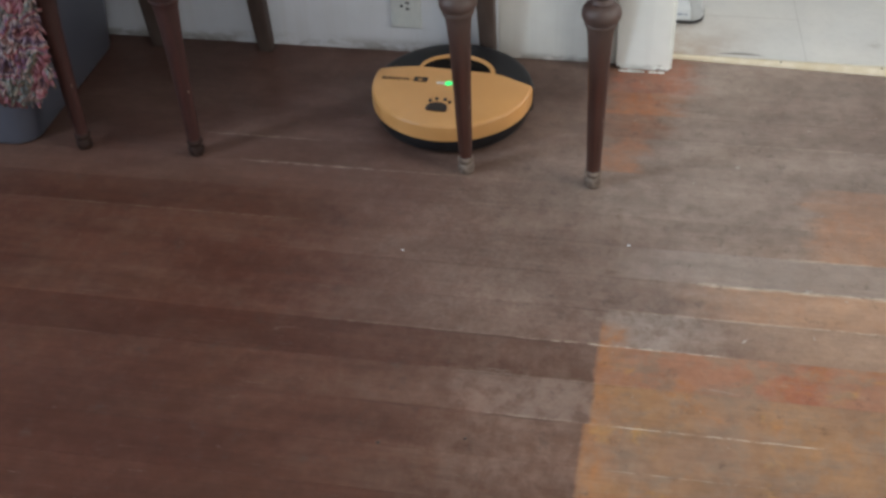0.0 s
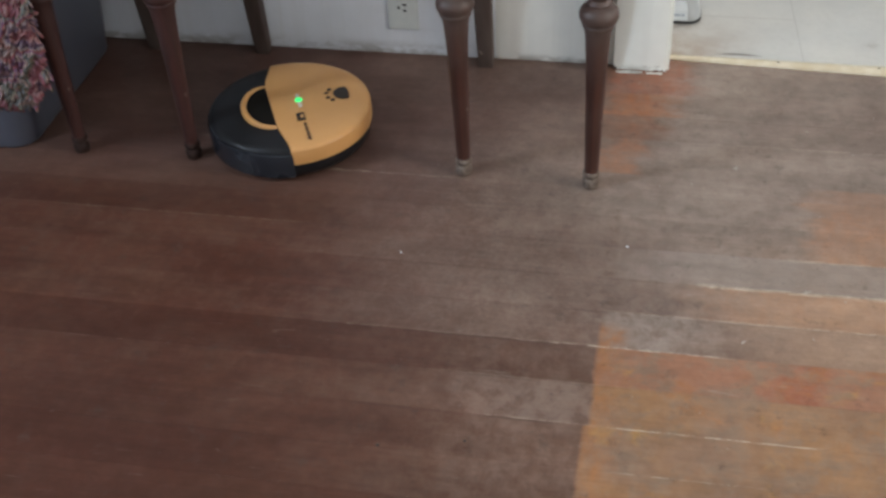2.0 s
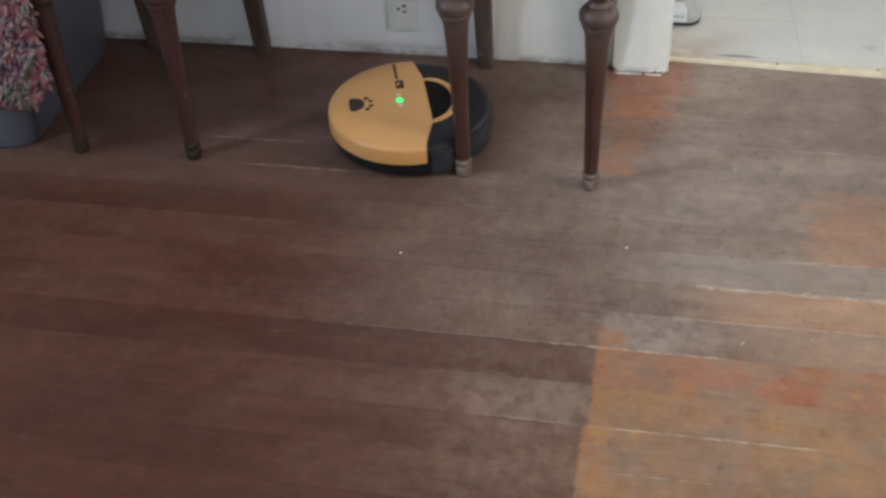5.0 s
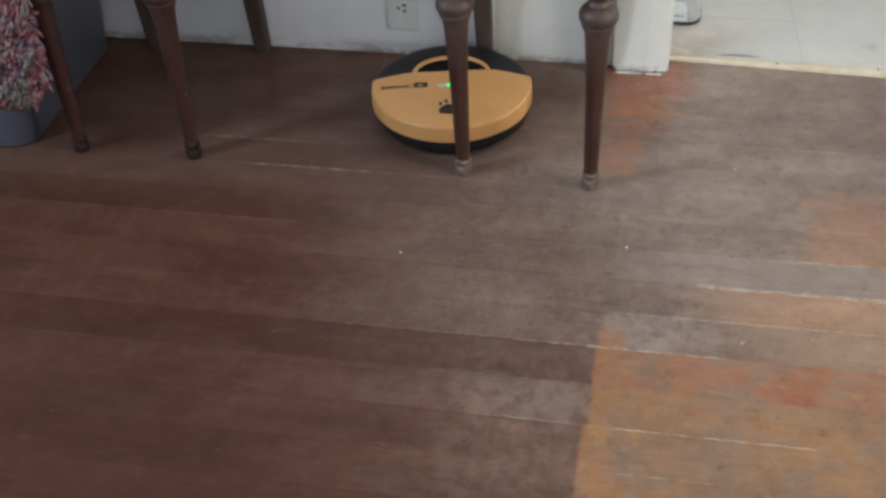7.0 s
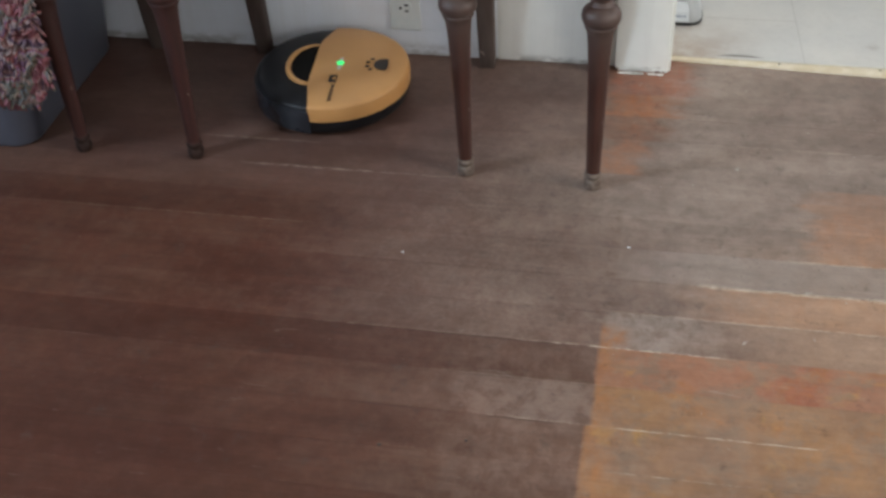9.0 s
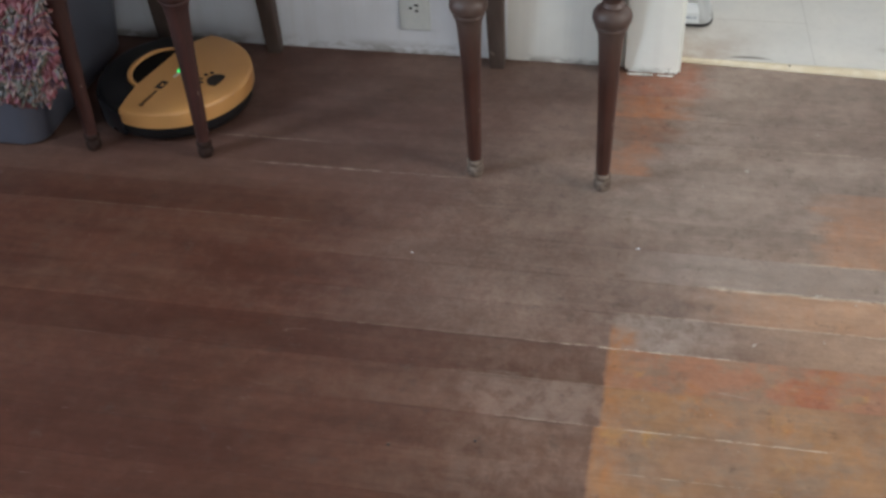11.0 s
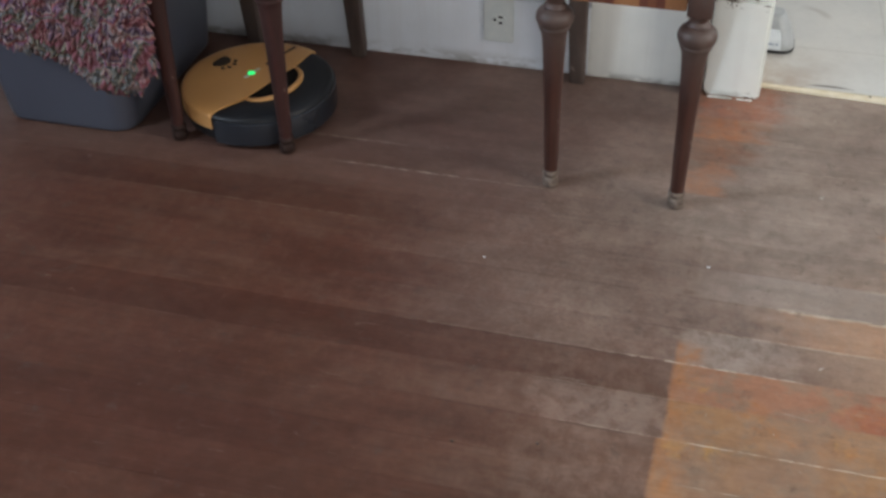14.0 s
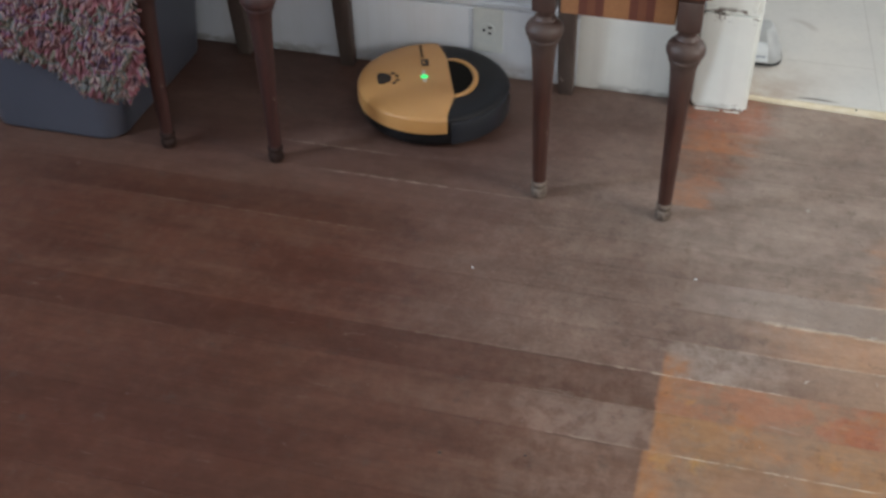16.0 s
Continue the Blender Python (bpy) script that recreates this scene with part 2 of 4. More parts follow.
    for k, x0, x1, w, amount in ((0, 0.0, 0.6, 0.0018, 0.3), (1, 0.02, 0.2, 0.0012, 0.45), (2, 0.0, 0.30, 0.0017, 0.8), (2, -0.2, -0.04, 0.0016, 0.4),
                                 (4, -0.14, 0.16, 0.0019, 0.7), (4, -0.5, -0.14, 0.0013, 0.22), (5, 0.0, 0.9, 0.0032, 0.42), (6, 0.13, 1.2, 0.0055, 0.75),
                                 (7, 0.26, 0.9, 0.004, 0.4), (9, -0.80, -0.56, 0.0036, 0.34), (9, -0.56, -0.3, 0.0024, 0.2), (10, -0.92, -0.68, 0.0028, 0.26),
                                 (7, -1.2, -0.6, 0.0016, 0.12), (3, -0.3, 0.0, 0.0014, 0.15), (11, 0.15, 0.6, 0.002, 0.3)):
        y = BOARD_0 + k * BOARD
        line = times(ramp(nt, ny, y - w - 0.0012, y - w * 0.4), ramp(nt, ny, y + w * 0.4, y + w + 0.0012, 1.0, 0.0),
                     ramp(nt, fx, x0 - 0.04, x0 + 0.04), ramp(nt, fx, x1 - 0.04, x1 + 0.04, 1.0, 0.0))
        col = mix(nt, times(line, pick, amount), col, (0.55, 0.47, 0.37))
    for k, x0, x1, amount in ((4, -0.7, -0.12, 0.6), (3, -0.7, 0.0, 0.5), (2, -0.5, -0.1, 0.6), (5, -0.6, 0.0, 0.3), (6, -0.6, 0.1, 0.3), (1, -1.3, -0.3, 0.35), (12, 0.1, 0.6, 0.35)):
        y = BOARD_0 + k * BOARD - 0.0022
        line = times(ramp(nt, ny, y - 0.003, y - 0.0005), ramp(nt, ny, y + 0.0005, y + 0.0025, 1.0, 0.0), ramp(nt, fx, x0 - 0.05, x0 + 0.05),
                     ramp(nt, fx, x1 - 0.05, x1 + 0.05, 1.0, 0.0), ramp(nt, blot, 0.35, 0.6))
        col = mix(nt, math_(nt, "MULTIPLY", line, amount), col, (0.055, 0.030, 0.022))
    # handling wear at small scale: smudges, lengthwise streaks, thin scratches
    smudge = times(ramp(nt, noise_(nt, place(nt, 1, 1.2, 1), 24, 8, 0.72, 0.2), 0.3, 0.7, 0.88, 1.11),
                   ramp(nt, noise_(nt, place(nt, 3, 130, 3), 1.0, 5, 0.65), 0.3, 0.7, 0.95, 1.05),
                   ramp(nt, noise_(nt, place(nt, 1.4, 5, 1), 2.2, 3, 0.5), 0.3, 0.7, 0.90, 1.10))
    col = mix(nt, 1.0, col, smudge, "MULTIPLY")
    thin = times(ramp(nt, noise_(nt, place(nt, 7, 330, 5), 1.0, 3, 0.6, 0.5), 0.66, 0.74, 0.0, 0.3), ramp(nt, blot, 0.4, 0.6))
    col = mix(nt, thin, col, (0.30, 0.24, 0.20))
    nt.links.new(col, b.inputs["Base Color"])
    r = math_(nt, "ADD", ramp(nt, spots, 0.3, 0.75, 0.29, 0.41), math_(nt, "MULTIPLY", wear, 0.06))
    nt.links.new(r, b.inputs["Roughness"])
    h = math_(nt, "ADD", math_(nt, "MULTIPLY", grain, 0.6), math_(nt, "MULTIPLY", fine, 0.4))
    bump(nt, b, h, 0.2, 0.0015)
    b.inputs["Specular IOR Level"].default_value = 0.14
    return m


def paint_material(name, base=(0.72, 0.73, 0.72), dirt_top=0.05, chips=False):
    m, nt, b = material(name, 0.5)
    xyz = nd(nt, "ShaderNodeSeparateXYZ", {0: place(nt)})
    cloud = noise_(nt, place(nt), 5, 5, 0.6)
    grit = noise_(nt, place(nt), 30, 5, 0.7)
    col = mix(nt, ramp(nt, cloud, 0.3, 0.7), base, tuple(v * 0.9 for v in base))
    streak = ramp(nt, noise_(nt, place(nt, 40, 40, 1.5), 1.0, 3), 0.45, 0.75, 0.0, 0.16)
    col = mix(nt, streak, col, (0.5, 0.49, 0.45))
    low = math_(nt, "MULTIPLY", ramp(nt, xyz.outputs[2], 0.0, dirt_top, 1.0, 0.0), ramp(nt, noise_(nt, place(nt, 12, 12, 25), 1.0, 5, 0.7), 0.42, 0.62))
    col = mix(nt, math_(nt, "MULTIPLY", low, 0.75), col, (0.2, 0.18, 0.15))
    if chips:
        gone = ramp(nt, noise_(nt, place(nt, 1, 1, 1.6), 34, 5, 0.7, 0.4), 0.55, 0.575)
        lowz = ramp(nt, xyz.outputs[2], 0.008, 0.02, 1.0, 0.0)
        topz = ramp(nt, math_(nt, "ABSOLUTE", math_(nt, "SUBTRACT", xyz.outputs[2], 0.232)), 0.006, 0.02, 1.0, 0.0)
        gone = math_(nt, "MULTIPLY", gone, math_(nt, "MAXIMUM", lowz, topz))
        col = mix(nt, gone, col, (0.09, 0.06, 0.045))
    nt.links.new(col, b.inputs["Base Color"])
    bump(nt, b, math_(nt, "ADD", cloud, math_(nt, "MULTIPLY", grit, 0.3)), 0.2, 0.002)
    return m


def wood_material(name, dark, light, worn, rough=0.45, dust=0.45):
    m, nt, b = material(name, rough)
    g = noise_(nt, place(nt, 60, 60, 5, True), 1.0, 5, 0.6, 0.5)
    c = noise_(nt, place(nt, 1, 1, 0.6, True), 11, 5, 0.65)
    z = nd(nt, "ShaderNodeSeparateXYZ", {0: place(nt, 1, 1, 1, True)}).outputs[2]
    col = mix(nt, ramp(nt, g, 0.3, 0.7), dark, light)
    rubbed = math_(nt, "ADD", ramp(nt, z, 0.26, 0.36, 0.0, dust), ramp(nt, c, 0.42, 0.72, 0.0, 0.15 + dust))
    col = mix(nt, nd(nt, "ShaderNodeClamp", {0: rubbed}).outputs[0], col, worn)
    nick = ramp(nt, noise_(nt, place(nt, 1, 1, 0.6, True), 60, 3, 0.6), 0.7, 0.74, 0.0, 0.6)
    col = mix(nt, nick, col, (0.35, 0.29, 0.25))
    nt.links.new(col, b.inputs["Base Color"])
    nt.links.new(ramp(nt, c, 0.3, 0.7, rough - 0.06, rough + 0.16), b.inputs["Roughness"])
    bump(nt, b, g, 0.18, 0.001)
    return m


def plain_material(name, a, c, rough, scale=20.0, metal=0.0, strength=0.08):
    m, nt, b = material(name, rough, metal)
    n = noise_(nt, place(nt, 1, 1, 1, True), scale, 5, 0.6)
    nt.links.new(mix(nt, ramp(nt, n, 0.35, 0.7), a, c), b.inputs["Base Color"])
    nt.links.new(ramp(nt, n, 0.3, 0.75, max(rough - 0.06, 0.02), rough + 0.08), b.inputs["Roughness"])
    if strength:
        bump(nt, b, n, strength, 0.0006)
    return m


def lino_material():
    m, nt, b = material("pale_linoleum", 0.28)
    xyz = nd(nt, "ShaderNodeSeparateXYZ", {0: place(nt)})
    cloud = noise_(nt, place(nt), 3.5, 5, 0.6)
    fleck = noise_(nt, place(nt), 60, 4, 0.7)
    col = mix(nt, ramp(nt, cloud, 0.3, 0.7), (0.60, 0.59, 0.55), (0.52, 0.52, 0.5))
    col = mix(nt, ramp(nt, fleck, 0.45, 0.75, 0.0, 0.25), col, (0.42, 0.41, 0.38))
    # brown grime in the corner by the jamb
    g = math_(nt, "MULTIPLY", ramp(nt, xyz.outputs[0], 0.05, 0.3, 1.0, 0.0), ramp(nt, xyz.outputs[1], 2.34, 2.6, 1.0, 0.0))
    g = math_(nt, "MULTIPLY", g, ramp(nt, noise_(nt, place(nt), 14, 5, 0.7), 0.3, 0.65, 0.25, 1.0))
    col = mix(nt, math_(nt, "MULTIPLY", g, 0.85), col, (0.36, 0.27, 0.2))
    # seams between the sheets and old stains
    x, y = xyz.outputs[0], xyz.outputs[1]
    bent = math_(nt, "ADD", x, math_(nt, "MULTIPLY", y, 0.05))
    seam = math_(nt, "MULTIPLY", ramp(nt, math_(nt, "ABSOLUTE", math_(nt, "SUBTRACT", bent, 0.464)), 0.0005, 0.0024, 0.28, 0.0), ramp(nt, fleck, 0.3, 0.55, 0.4, 1.0))
    col = mix(nt, seam, col, (0.2, 0.19, 0.17))
    cross = math_(nt, "MULTIPLY", box_mask(nt, xyz, 0.09, 0.335, 2.528, 2.531, 0.0015), 0.35)
    col = mix(nt, cross, col, (0.25, 0.23, 0.2))
    ring = nd(nt, "ShaderNodeVectorMath", {0: place(nt), 1: (0.135, 2.68, 0.0)}, operation="DISTANCE").outputs["Value"]
    ring = math_(nt, "ADD", ring, math_(nt, "MULTIPLY", cloud, 0.03))
    arc_ = math_(nt, "MULTIPLY", ramp(nt, math_(nt, "ABSOLUTE", math_(nt, "SUBTRACT", ring, 0.078)), 0.002, 0.016, 0.4, 0.0), math_(nt, "MULTIPLY", ramp(nt, x, 0.12, 0.17), ramp(nt, y, 2.68, 2.71)))
    col = mix(nt, arc_, col, (0.3, 0.26, 0.22))
    blotch = math_(nt, "MULTIPLY", ramp(nt, nd(nt, "ShaderNodeVectorMath", {0: place(nt), 1: (0.501, 2.429, 0.0)}, operation="DISTANCE").outputs["Value"], 0.006, 0.024, 0.45, 0.0), ramp(nt, fleck, 0.3, 0.6))
    col = mix(nt, blotch, col, (0.3, 0.28, 0.25))
    # a tear beside the threshold strip, the shadow under its lifted edge painted dark
    bow = math_(nt, "MULTIPLY", math_(nt, "SUBTRACT", x, 0.205), 22.0)
    bow = math_(nt, "MULTIPLY", bow, bow)
    off = math_(nt, "ABSOLUTE", math_(nt, "SUBTRACT", math_(nt, "ADD", y, math_(nt, "MULTIPLY", bow, 0.004)), 2.3575))
    wide = math_(nt, "ADD", 0.0006, math_(nt, "MULTIPLY", math_(nt, "MAXIMUM", math_(nt, "SUBTRACT", 1.0, bow), 0.0), 0.0040))
    tear_shade = math_(nt, "MULTIPLY", math_(nt, "LESS_THAN", bow, 1.3), ramp(nt, math_(nt, "SUBTRACT", off, wide), -0.001, 0.0012, 0.8, 0.0))
    col = mix(nt, tear_shade, col, (0.1, 0.085, 0.075))
    nt.links.new(col, b.inputs["Base Color"])
    nt.links.new(ramp(nt, cloud, 0.3, 0.7, 0.28, 0.36), b.inputs["Roughness"])
    return m


def stripe_material():
    m, nt, b = material("striped_seat_fabric", 0.85)
    xyz = nd(nt, "ShaderNodeSeparateXYZ", {0: place(nt, 1, 1, 1, True)})
    w = nd(nt, "ShaderNodeMath", {0: math_(nt, "ADD", xyz.outputs[0], 4.413), 1: 0.09}, operation="MODULO").outputs[0]
    s = ramp(nt, math_(nt, "ABSOLUTE", math_(nt, "SUBTRACT", w, 0.045)), 0.0215, 0.0235)
    weave = noise_(nt, place(nt, 1, 1, 1, True), 420, 2)
    col = mix(nt, s, (0.13, 0.035, 0.02), (0.34, 0.15, 0.06))
    thin = ramp(nt, math_(nt, "ABSOLUTE", math_(nt, "SUBTRACT", w, 0.045)), 0.006, 0.008, 0.3, 0.0)
    col = mix(nt, thin, col, (0.3, 0.12, 0.05))
    col = mix(nt, ramp(nt, weave, 0.3, 0.7, 0.0, 0.3), col, (0.1, 0.05, 0.03))
    nt.links.new(col, b.inputs["Base Color"])
    bump(nt, b, weave, 0.4, 0.001)
    return m


def pile_material():
    m, nt, b = material("multicoloured_yarn", 0.95)
    rnd = nd(nt, "ShaderNodeNewGeometry").outputs["Random Per Island"]
    patch = noise_(nt, place(nt, 1, 0.3, 1), 12, 2, 0.55)
    v = math_(nt, "FRACT", math_(nt, "ADD", math_(nt, "MULTIPLY", rnd, 0.11), math_(nt, "MULTIPLY", patch, 3.4)))
    r = nd(nt, "ShaderNodeValToRGB", {"Fac": v})
    cr = r.color_ramp
    cols = [(0.0, (0.30, 0.09, 0.10)), (0.12, (0.42, 0.27, 0.25)), (0.24, (0.12, 0.075, 0.14)), (0.36, (0.46, 0.42, 0.38)),
            (0.46, (0.36, 0.11, 0.09)), (0.56, (0.22, 0.14, 0.25)), (0.66, (0.50, 0.40, 0.32)), (0.74, (0.20, 0.26, 0.27)),
            (0.82, (0.24, 0.24, 0.15)), (0.91, (0.40, 0.2, 0.24))]
    cr.elements[0].position, cr.elements[0].color = 0.0, (*cols[0][1], 1)
    cr.elements[1].position, cr.elements[1].color = 1.0, (*cols[0][1], 1)
    for p, c in cols[1:]:
        e = cr.elements.new(p)
        e.color = (*c, 1)
    nt.links.new(mix(nt, 1.0, r.outputs[0], (0.57, 0.47, 0.49), "MULTIPLY"), b.inputs["Base Color"])
    return m


def glow_material():
    m, nt, b = material("green_indicator", 0.3)
    b.inputs["Base Color"].default_value = (0.05, 0.5, 0.15, 1)
    b.inputs["Emission Color"].default_value = (0.03, 0.9, 0.2, 1)
    b.inputs["Emission Strength"].default_value = 0.9
    return m


M_FLOOR = floor_material()
M_WALL = paint_material("white_wall_paint", (0.71, 0.74, 0.78), 0.04)
M_BASE = paint_material("white_paint_lit_warm", (0.81, 0.81, 0.755), 0.022)
M_TRIM = paint_material("chipped_white_trim_paint", (0.82, 0.845, 0.80), 0.02, True)
M_CEIL = paint_material("ceiling_paint", (0.75, 0.75, 0.73), 0.0)
M_LINO = lino_material()
M_STRIP = plain_material("worn_threshold_wood", (0.62, 0.54, 0.38), (0.72, 0.65, 0.51), 0.2, 30)
M_SUB = plain_material("dark_subfloor", (0.02, 0.015, 0.012), (0.035, 0.025, 0.02), 0.9)
M_MAHOG = wood_material("dark_turned_mahogany", (0.035, 0.0125, 0.0085), (0.062, 0.022, 0.015), (0.078, 0.054, 0.045), 0.45, 0.42)
M_RED = wood_material("dark_red_mahogany", (0.026, 0.0074, 0.0055), (0.047, 0.0118, 0.0085), (0.038, 0.020, 0.016), 0.6, 0.0)
M_RAW = plain_material("scuffed_foot_wood", (0.09, 0.06, 0.045), (0.2, 0.16, 0.13), 0.7, 90)
M_FOOT = plain_material("dark_foot_wood", (0.020, 0.010, 0.008), (0.034, 0.018, 0.014), 0.6, 90)
M_FOOT.node_tree.nodes["Principled BSDF"].inputs["Specular IOR Level"].default_value = 0.2
M_BROWN = wood_material("brown_rear_leg_wood", (0.05, 0.033, 0.026), (0.075, 0.05, 0.04), (0.12, 0.095, 0.08), 0.55)
M_SEAT = stripe_material()
M_TOTE = plain_material("blue_grey_plastic", (0.063, 0.067, 0.087), (0.074, 0.079, 0.102), 0.34, 2.5, 0.0, 0.0)
M_PILE = pile_material()
M_BACK = plain_material("rug_backing", (0.2, 0.13, 0.13), (0.28, 0.2, 0.18), 0.95, 40)
M_YELLOW = plain_material("mustard_yellow_plastic", (0.52, 0.262, 0.088), (0.56, 0.288, 0.102), 0.36, 10, 0, 0.03)
M_BLACK = plain_material("black_plastic", (0.011, 0.011, 0.012), (0.016, 0.016, 0.018), 0.40, 12, 0, 0.015)
M_BLACK.node_tree.nodes["Principled BSDF"].inputs["Specular IOR Level"].default_value = 0.2
M_BUMPER = plain_material("dark_bumper_plastic", (0.015, 0.017, 0.022), (0.020, 0.023, 0.029), 0.26, 4, 0, 0.0)
M_PRINT = plain_material("dark_brown_print", (0.014, 0.009, 0.006), (0.024, 0.013, 0.008), 0.5, 60)
M_FADE = plain_material("faded_brown_print", (0.09, 0.045, 0.02), (0.13, 0.068, 0.03), 0.45, 60)
M_PALE = plain_material("pale_lamp_strip", (0.55, 0.5, 0.42), (0.6, 0.55, 0.48), 0.3, 40)
M_HOLLOW = plain_material("hollow_shade_black", (0.006, 0.005, 0.004), (0.01, 0.008, 0.007), 0.85)
M_HOLLOW.node_tree.nodes["Principled BSDF"].inputs["Specular IOR Level"].default_value = 0.1
M_LED = glow_material()
M_PLATE = plain_material("painted_outlet_plate", (0.57, 0.60, 0.58), (0.62, 0.64, 0.61), 0.45, 40)
M_SLOT = plain_material("outlet_slot_black", (0.015, 0.015, 0.015), (0.03, 0.03, 0.03), 0.6)
M_GREY = plain_material("grey_appliance_plastic", (0.32, 0.335, 0.335), (0.38, 0.395, 0.40), 0.35, 25)
M_PANEL = plain_material("pale_appliance_panel", (0.60, 0.64, 0.66), (0.66, 0.70, 0.72), 0.3, 25)
M_INK = plain_material("blue_grey_ink", (0.2, 0.26, 0.34), (0.25, 0.31, 0.4), 0.5)


# ---- mesh helpers ----
def mesh_ob(name, bm, mat, smooth=False):
    me = bpy.data.meshes.new(name)
    bmesh.ops.recalc_face_normals(bm, faces=bm.faces)
    if smooth:
        for f in bm.faces:
            f.smooth = True
    bm.to_mesh(me)
    bm.free()
    me.materials.append(mat)
    if smooth:
        me.set_sharp_from_angle(angle=radians(smooth if smooth > 1 else 40))
    return new(name, me)


def part(name, bm, mat, parent, label="", smooth=False):
    ob = mesh_ob(name, bm, mat, smooth)
    ob.parent = parent
    if label:
        ob["label"] = label
    return ob


def box(x0, x1, y0, y1, z0, z1, bevel=0.0, seg=2, bm=None):
    bm = bm or bmesh.new()
    r = bmesh.ops.create_cube(bm, size=1.0)
    bmesh.ops.scale(bm, vec=(x1 - x0, y1 - y0, z1 - z0), verts=r["verts"])
    bmesh.ops.translate(bm, vec=((x0 + x1) / 2, (y0 + y1) / 2, (z0 + z1) / 2), verts=r["verts"])
    if bevel:
        vs = set(r["verts"])
        es = [e for e in bm.edges if e.verts[0] in vs and e.verts[1] in vs]
        bmesh.ops.bevel(bm, geom=es, offset=bevel, segments=seg, affect="EDGES", profile=0.6)
    return bm


def lathe(profile, n=32, bm=None, cx=0.0, cy=0.0):
    """profile: (radius, z) from bottom to top; closed at both ends."""
    bm = bm or bmesh.new()
    rings = []
    for r, z in profile:
        rings.append([bm.verts.new((cx + r * math.cos(2 * math.pi * i / n), cy + r * math.sin(2 * math.pi * i / n), z)) for i in range(n)])
    for a, c in zip(rings, rings[1:]):
        for i in range(n):
            bm.faces.new((a[i], a[(i + 1) % n], c[(i + 1) % n], c[i]))
    bm.faces.new(rings[0][::-1])
    bm.faces.new(rings[-1])
    return bm


def loft(rings, bm=None, cap=True):
    bm = bm or bmesh.new()
    vs = [[bm.verts.new(p) for p in r] for r in rings]
    n = len(vs[0])
    for a, c in zip(vs, vs[1:]):
        for i in range(n):
            bm.faces.new((a[i], a[(i + 1) % n], c[(i + 1) % n], c[i]))
    if cap:
        bm.faces.new(vs[0][::-1])
        bm.faces.new(vs[-1])
    return bm


def prism(points, z0, z1, bm=None, bevel=0.0):
    """A flat outline (x, y) raised from z0 to z1."""
    bm = bm or bmesh.new()
    lo = [bm.verts.new((x, y, z0)) for x, y in points]
    hi = [bm.verts.new((x, y, z1)) for x, y in points]
    n = len(points)
    for i in range(n):
        bm.faces.new((lo[i], lo[(i + 1) % n], hi[(i + 1) % n], hi[i]))
    top = bm.faces.new(hi)
    bm.faces.new(lo[::-1])
    if bevel:
        bmesh.ops.bevel(bm, geom=list(top.edges), offset=bevel, segments=2, affect="EDGES", profile=0.5)
    return bm


def rounded_rect(x0, x1, y0, y1, r, n=6):
    pts = []
    for cx, cy, a in ((x1 - r, y0 + r, -90), (x1 - r, y1 - r, 0), (x0 + r, y1 - r, 90), (x0 + r, y0 + r, 180)):
        for i in range(n + 1):
            t = radians(a + 90 * i / n)
            pts.append((cx + r * math.cos(t), cy + r * math.sin(t)))
    return pts


def empty(name, m=None):
    ob = new(name)
    ob.empty_display_size = 0.05
    if m is not None:
        ob.matrix_world = m
    return ob


def setting(ob, label, category=""):
    return tagged(ob, label, category, kind="structure")


# ---- structure ----
def wall_with_hole(name, x0, x1, y0, y1, hole, axis, label):
    """A wall along x or y with one window opening (a, b, z0, z1) along it."""
    a, c, z0, z1 = hole
    bm = bmesh.new()
    if axis == "y":
        for p in ((y0, a, 0, CEIL), (c, y1, 0, CEIL), (a, c, 0, z0), (a, c, z1, CEIL)):
            box(x0, x1, p[0], p[1], p[2], p[3], bm=bm)
    return setting(mesh_ob(name, bm, M_WALL), label, "wall")


def rough_board(x0, x1, y0, y1, z0, z1, steps, wear):
    """An upright painted board whose long edges are knocked and chipped."""
    rings = []
    for i in range(steps + 1):
        z = z0 + (z1 - z0) * i / steps
        a = wear * (noise.noise(Vector((z * 60, 1.3, 0))) + 0.6 * noise.noise(Vector((z * 190, 7.1, 0))))
        c = wear * (noise.noise(Vector((z * 55, 4.7, 0))) + 0.6 * noise.noise(Vector((z * 170, 2.9, 0))))
        rings.append([(x, y, z) for x, y in rounded_rect(x0 + max(a, -0.0006), x1 - max(c, -0.0006), y0, y1, 0.0025, 2)])
    return loft(rings)


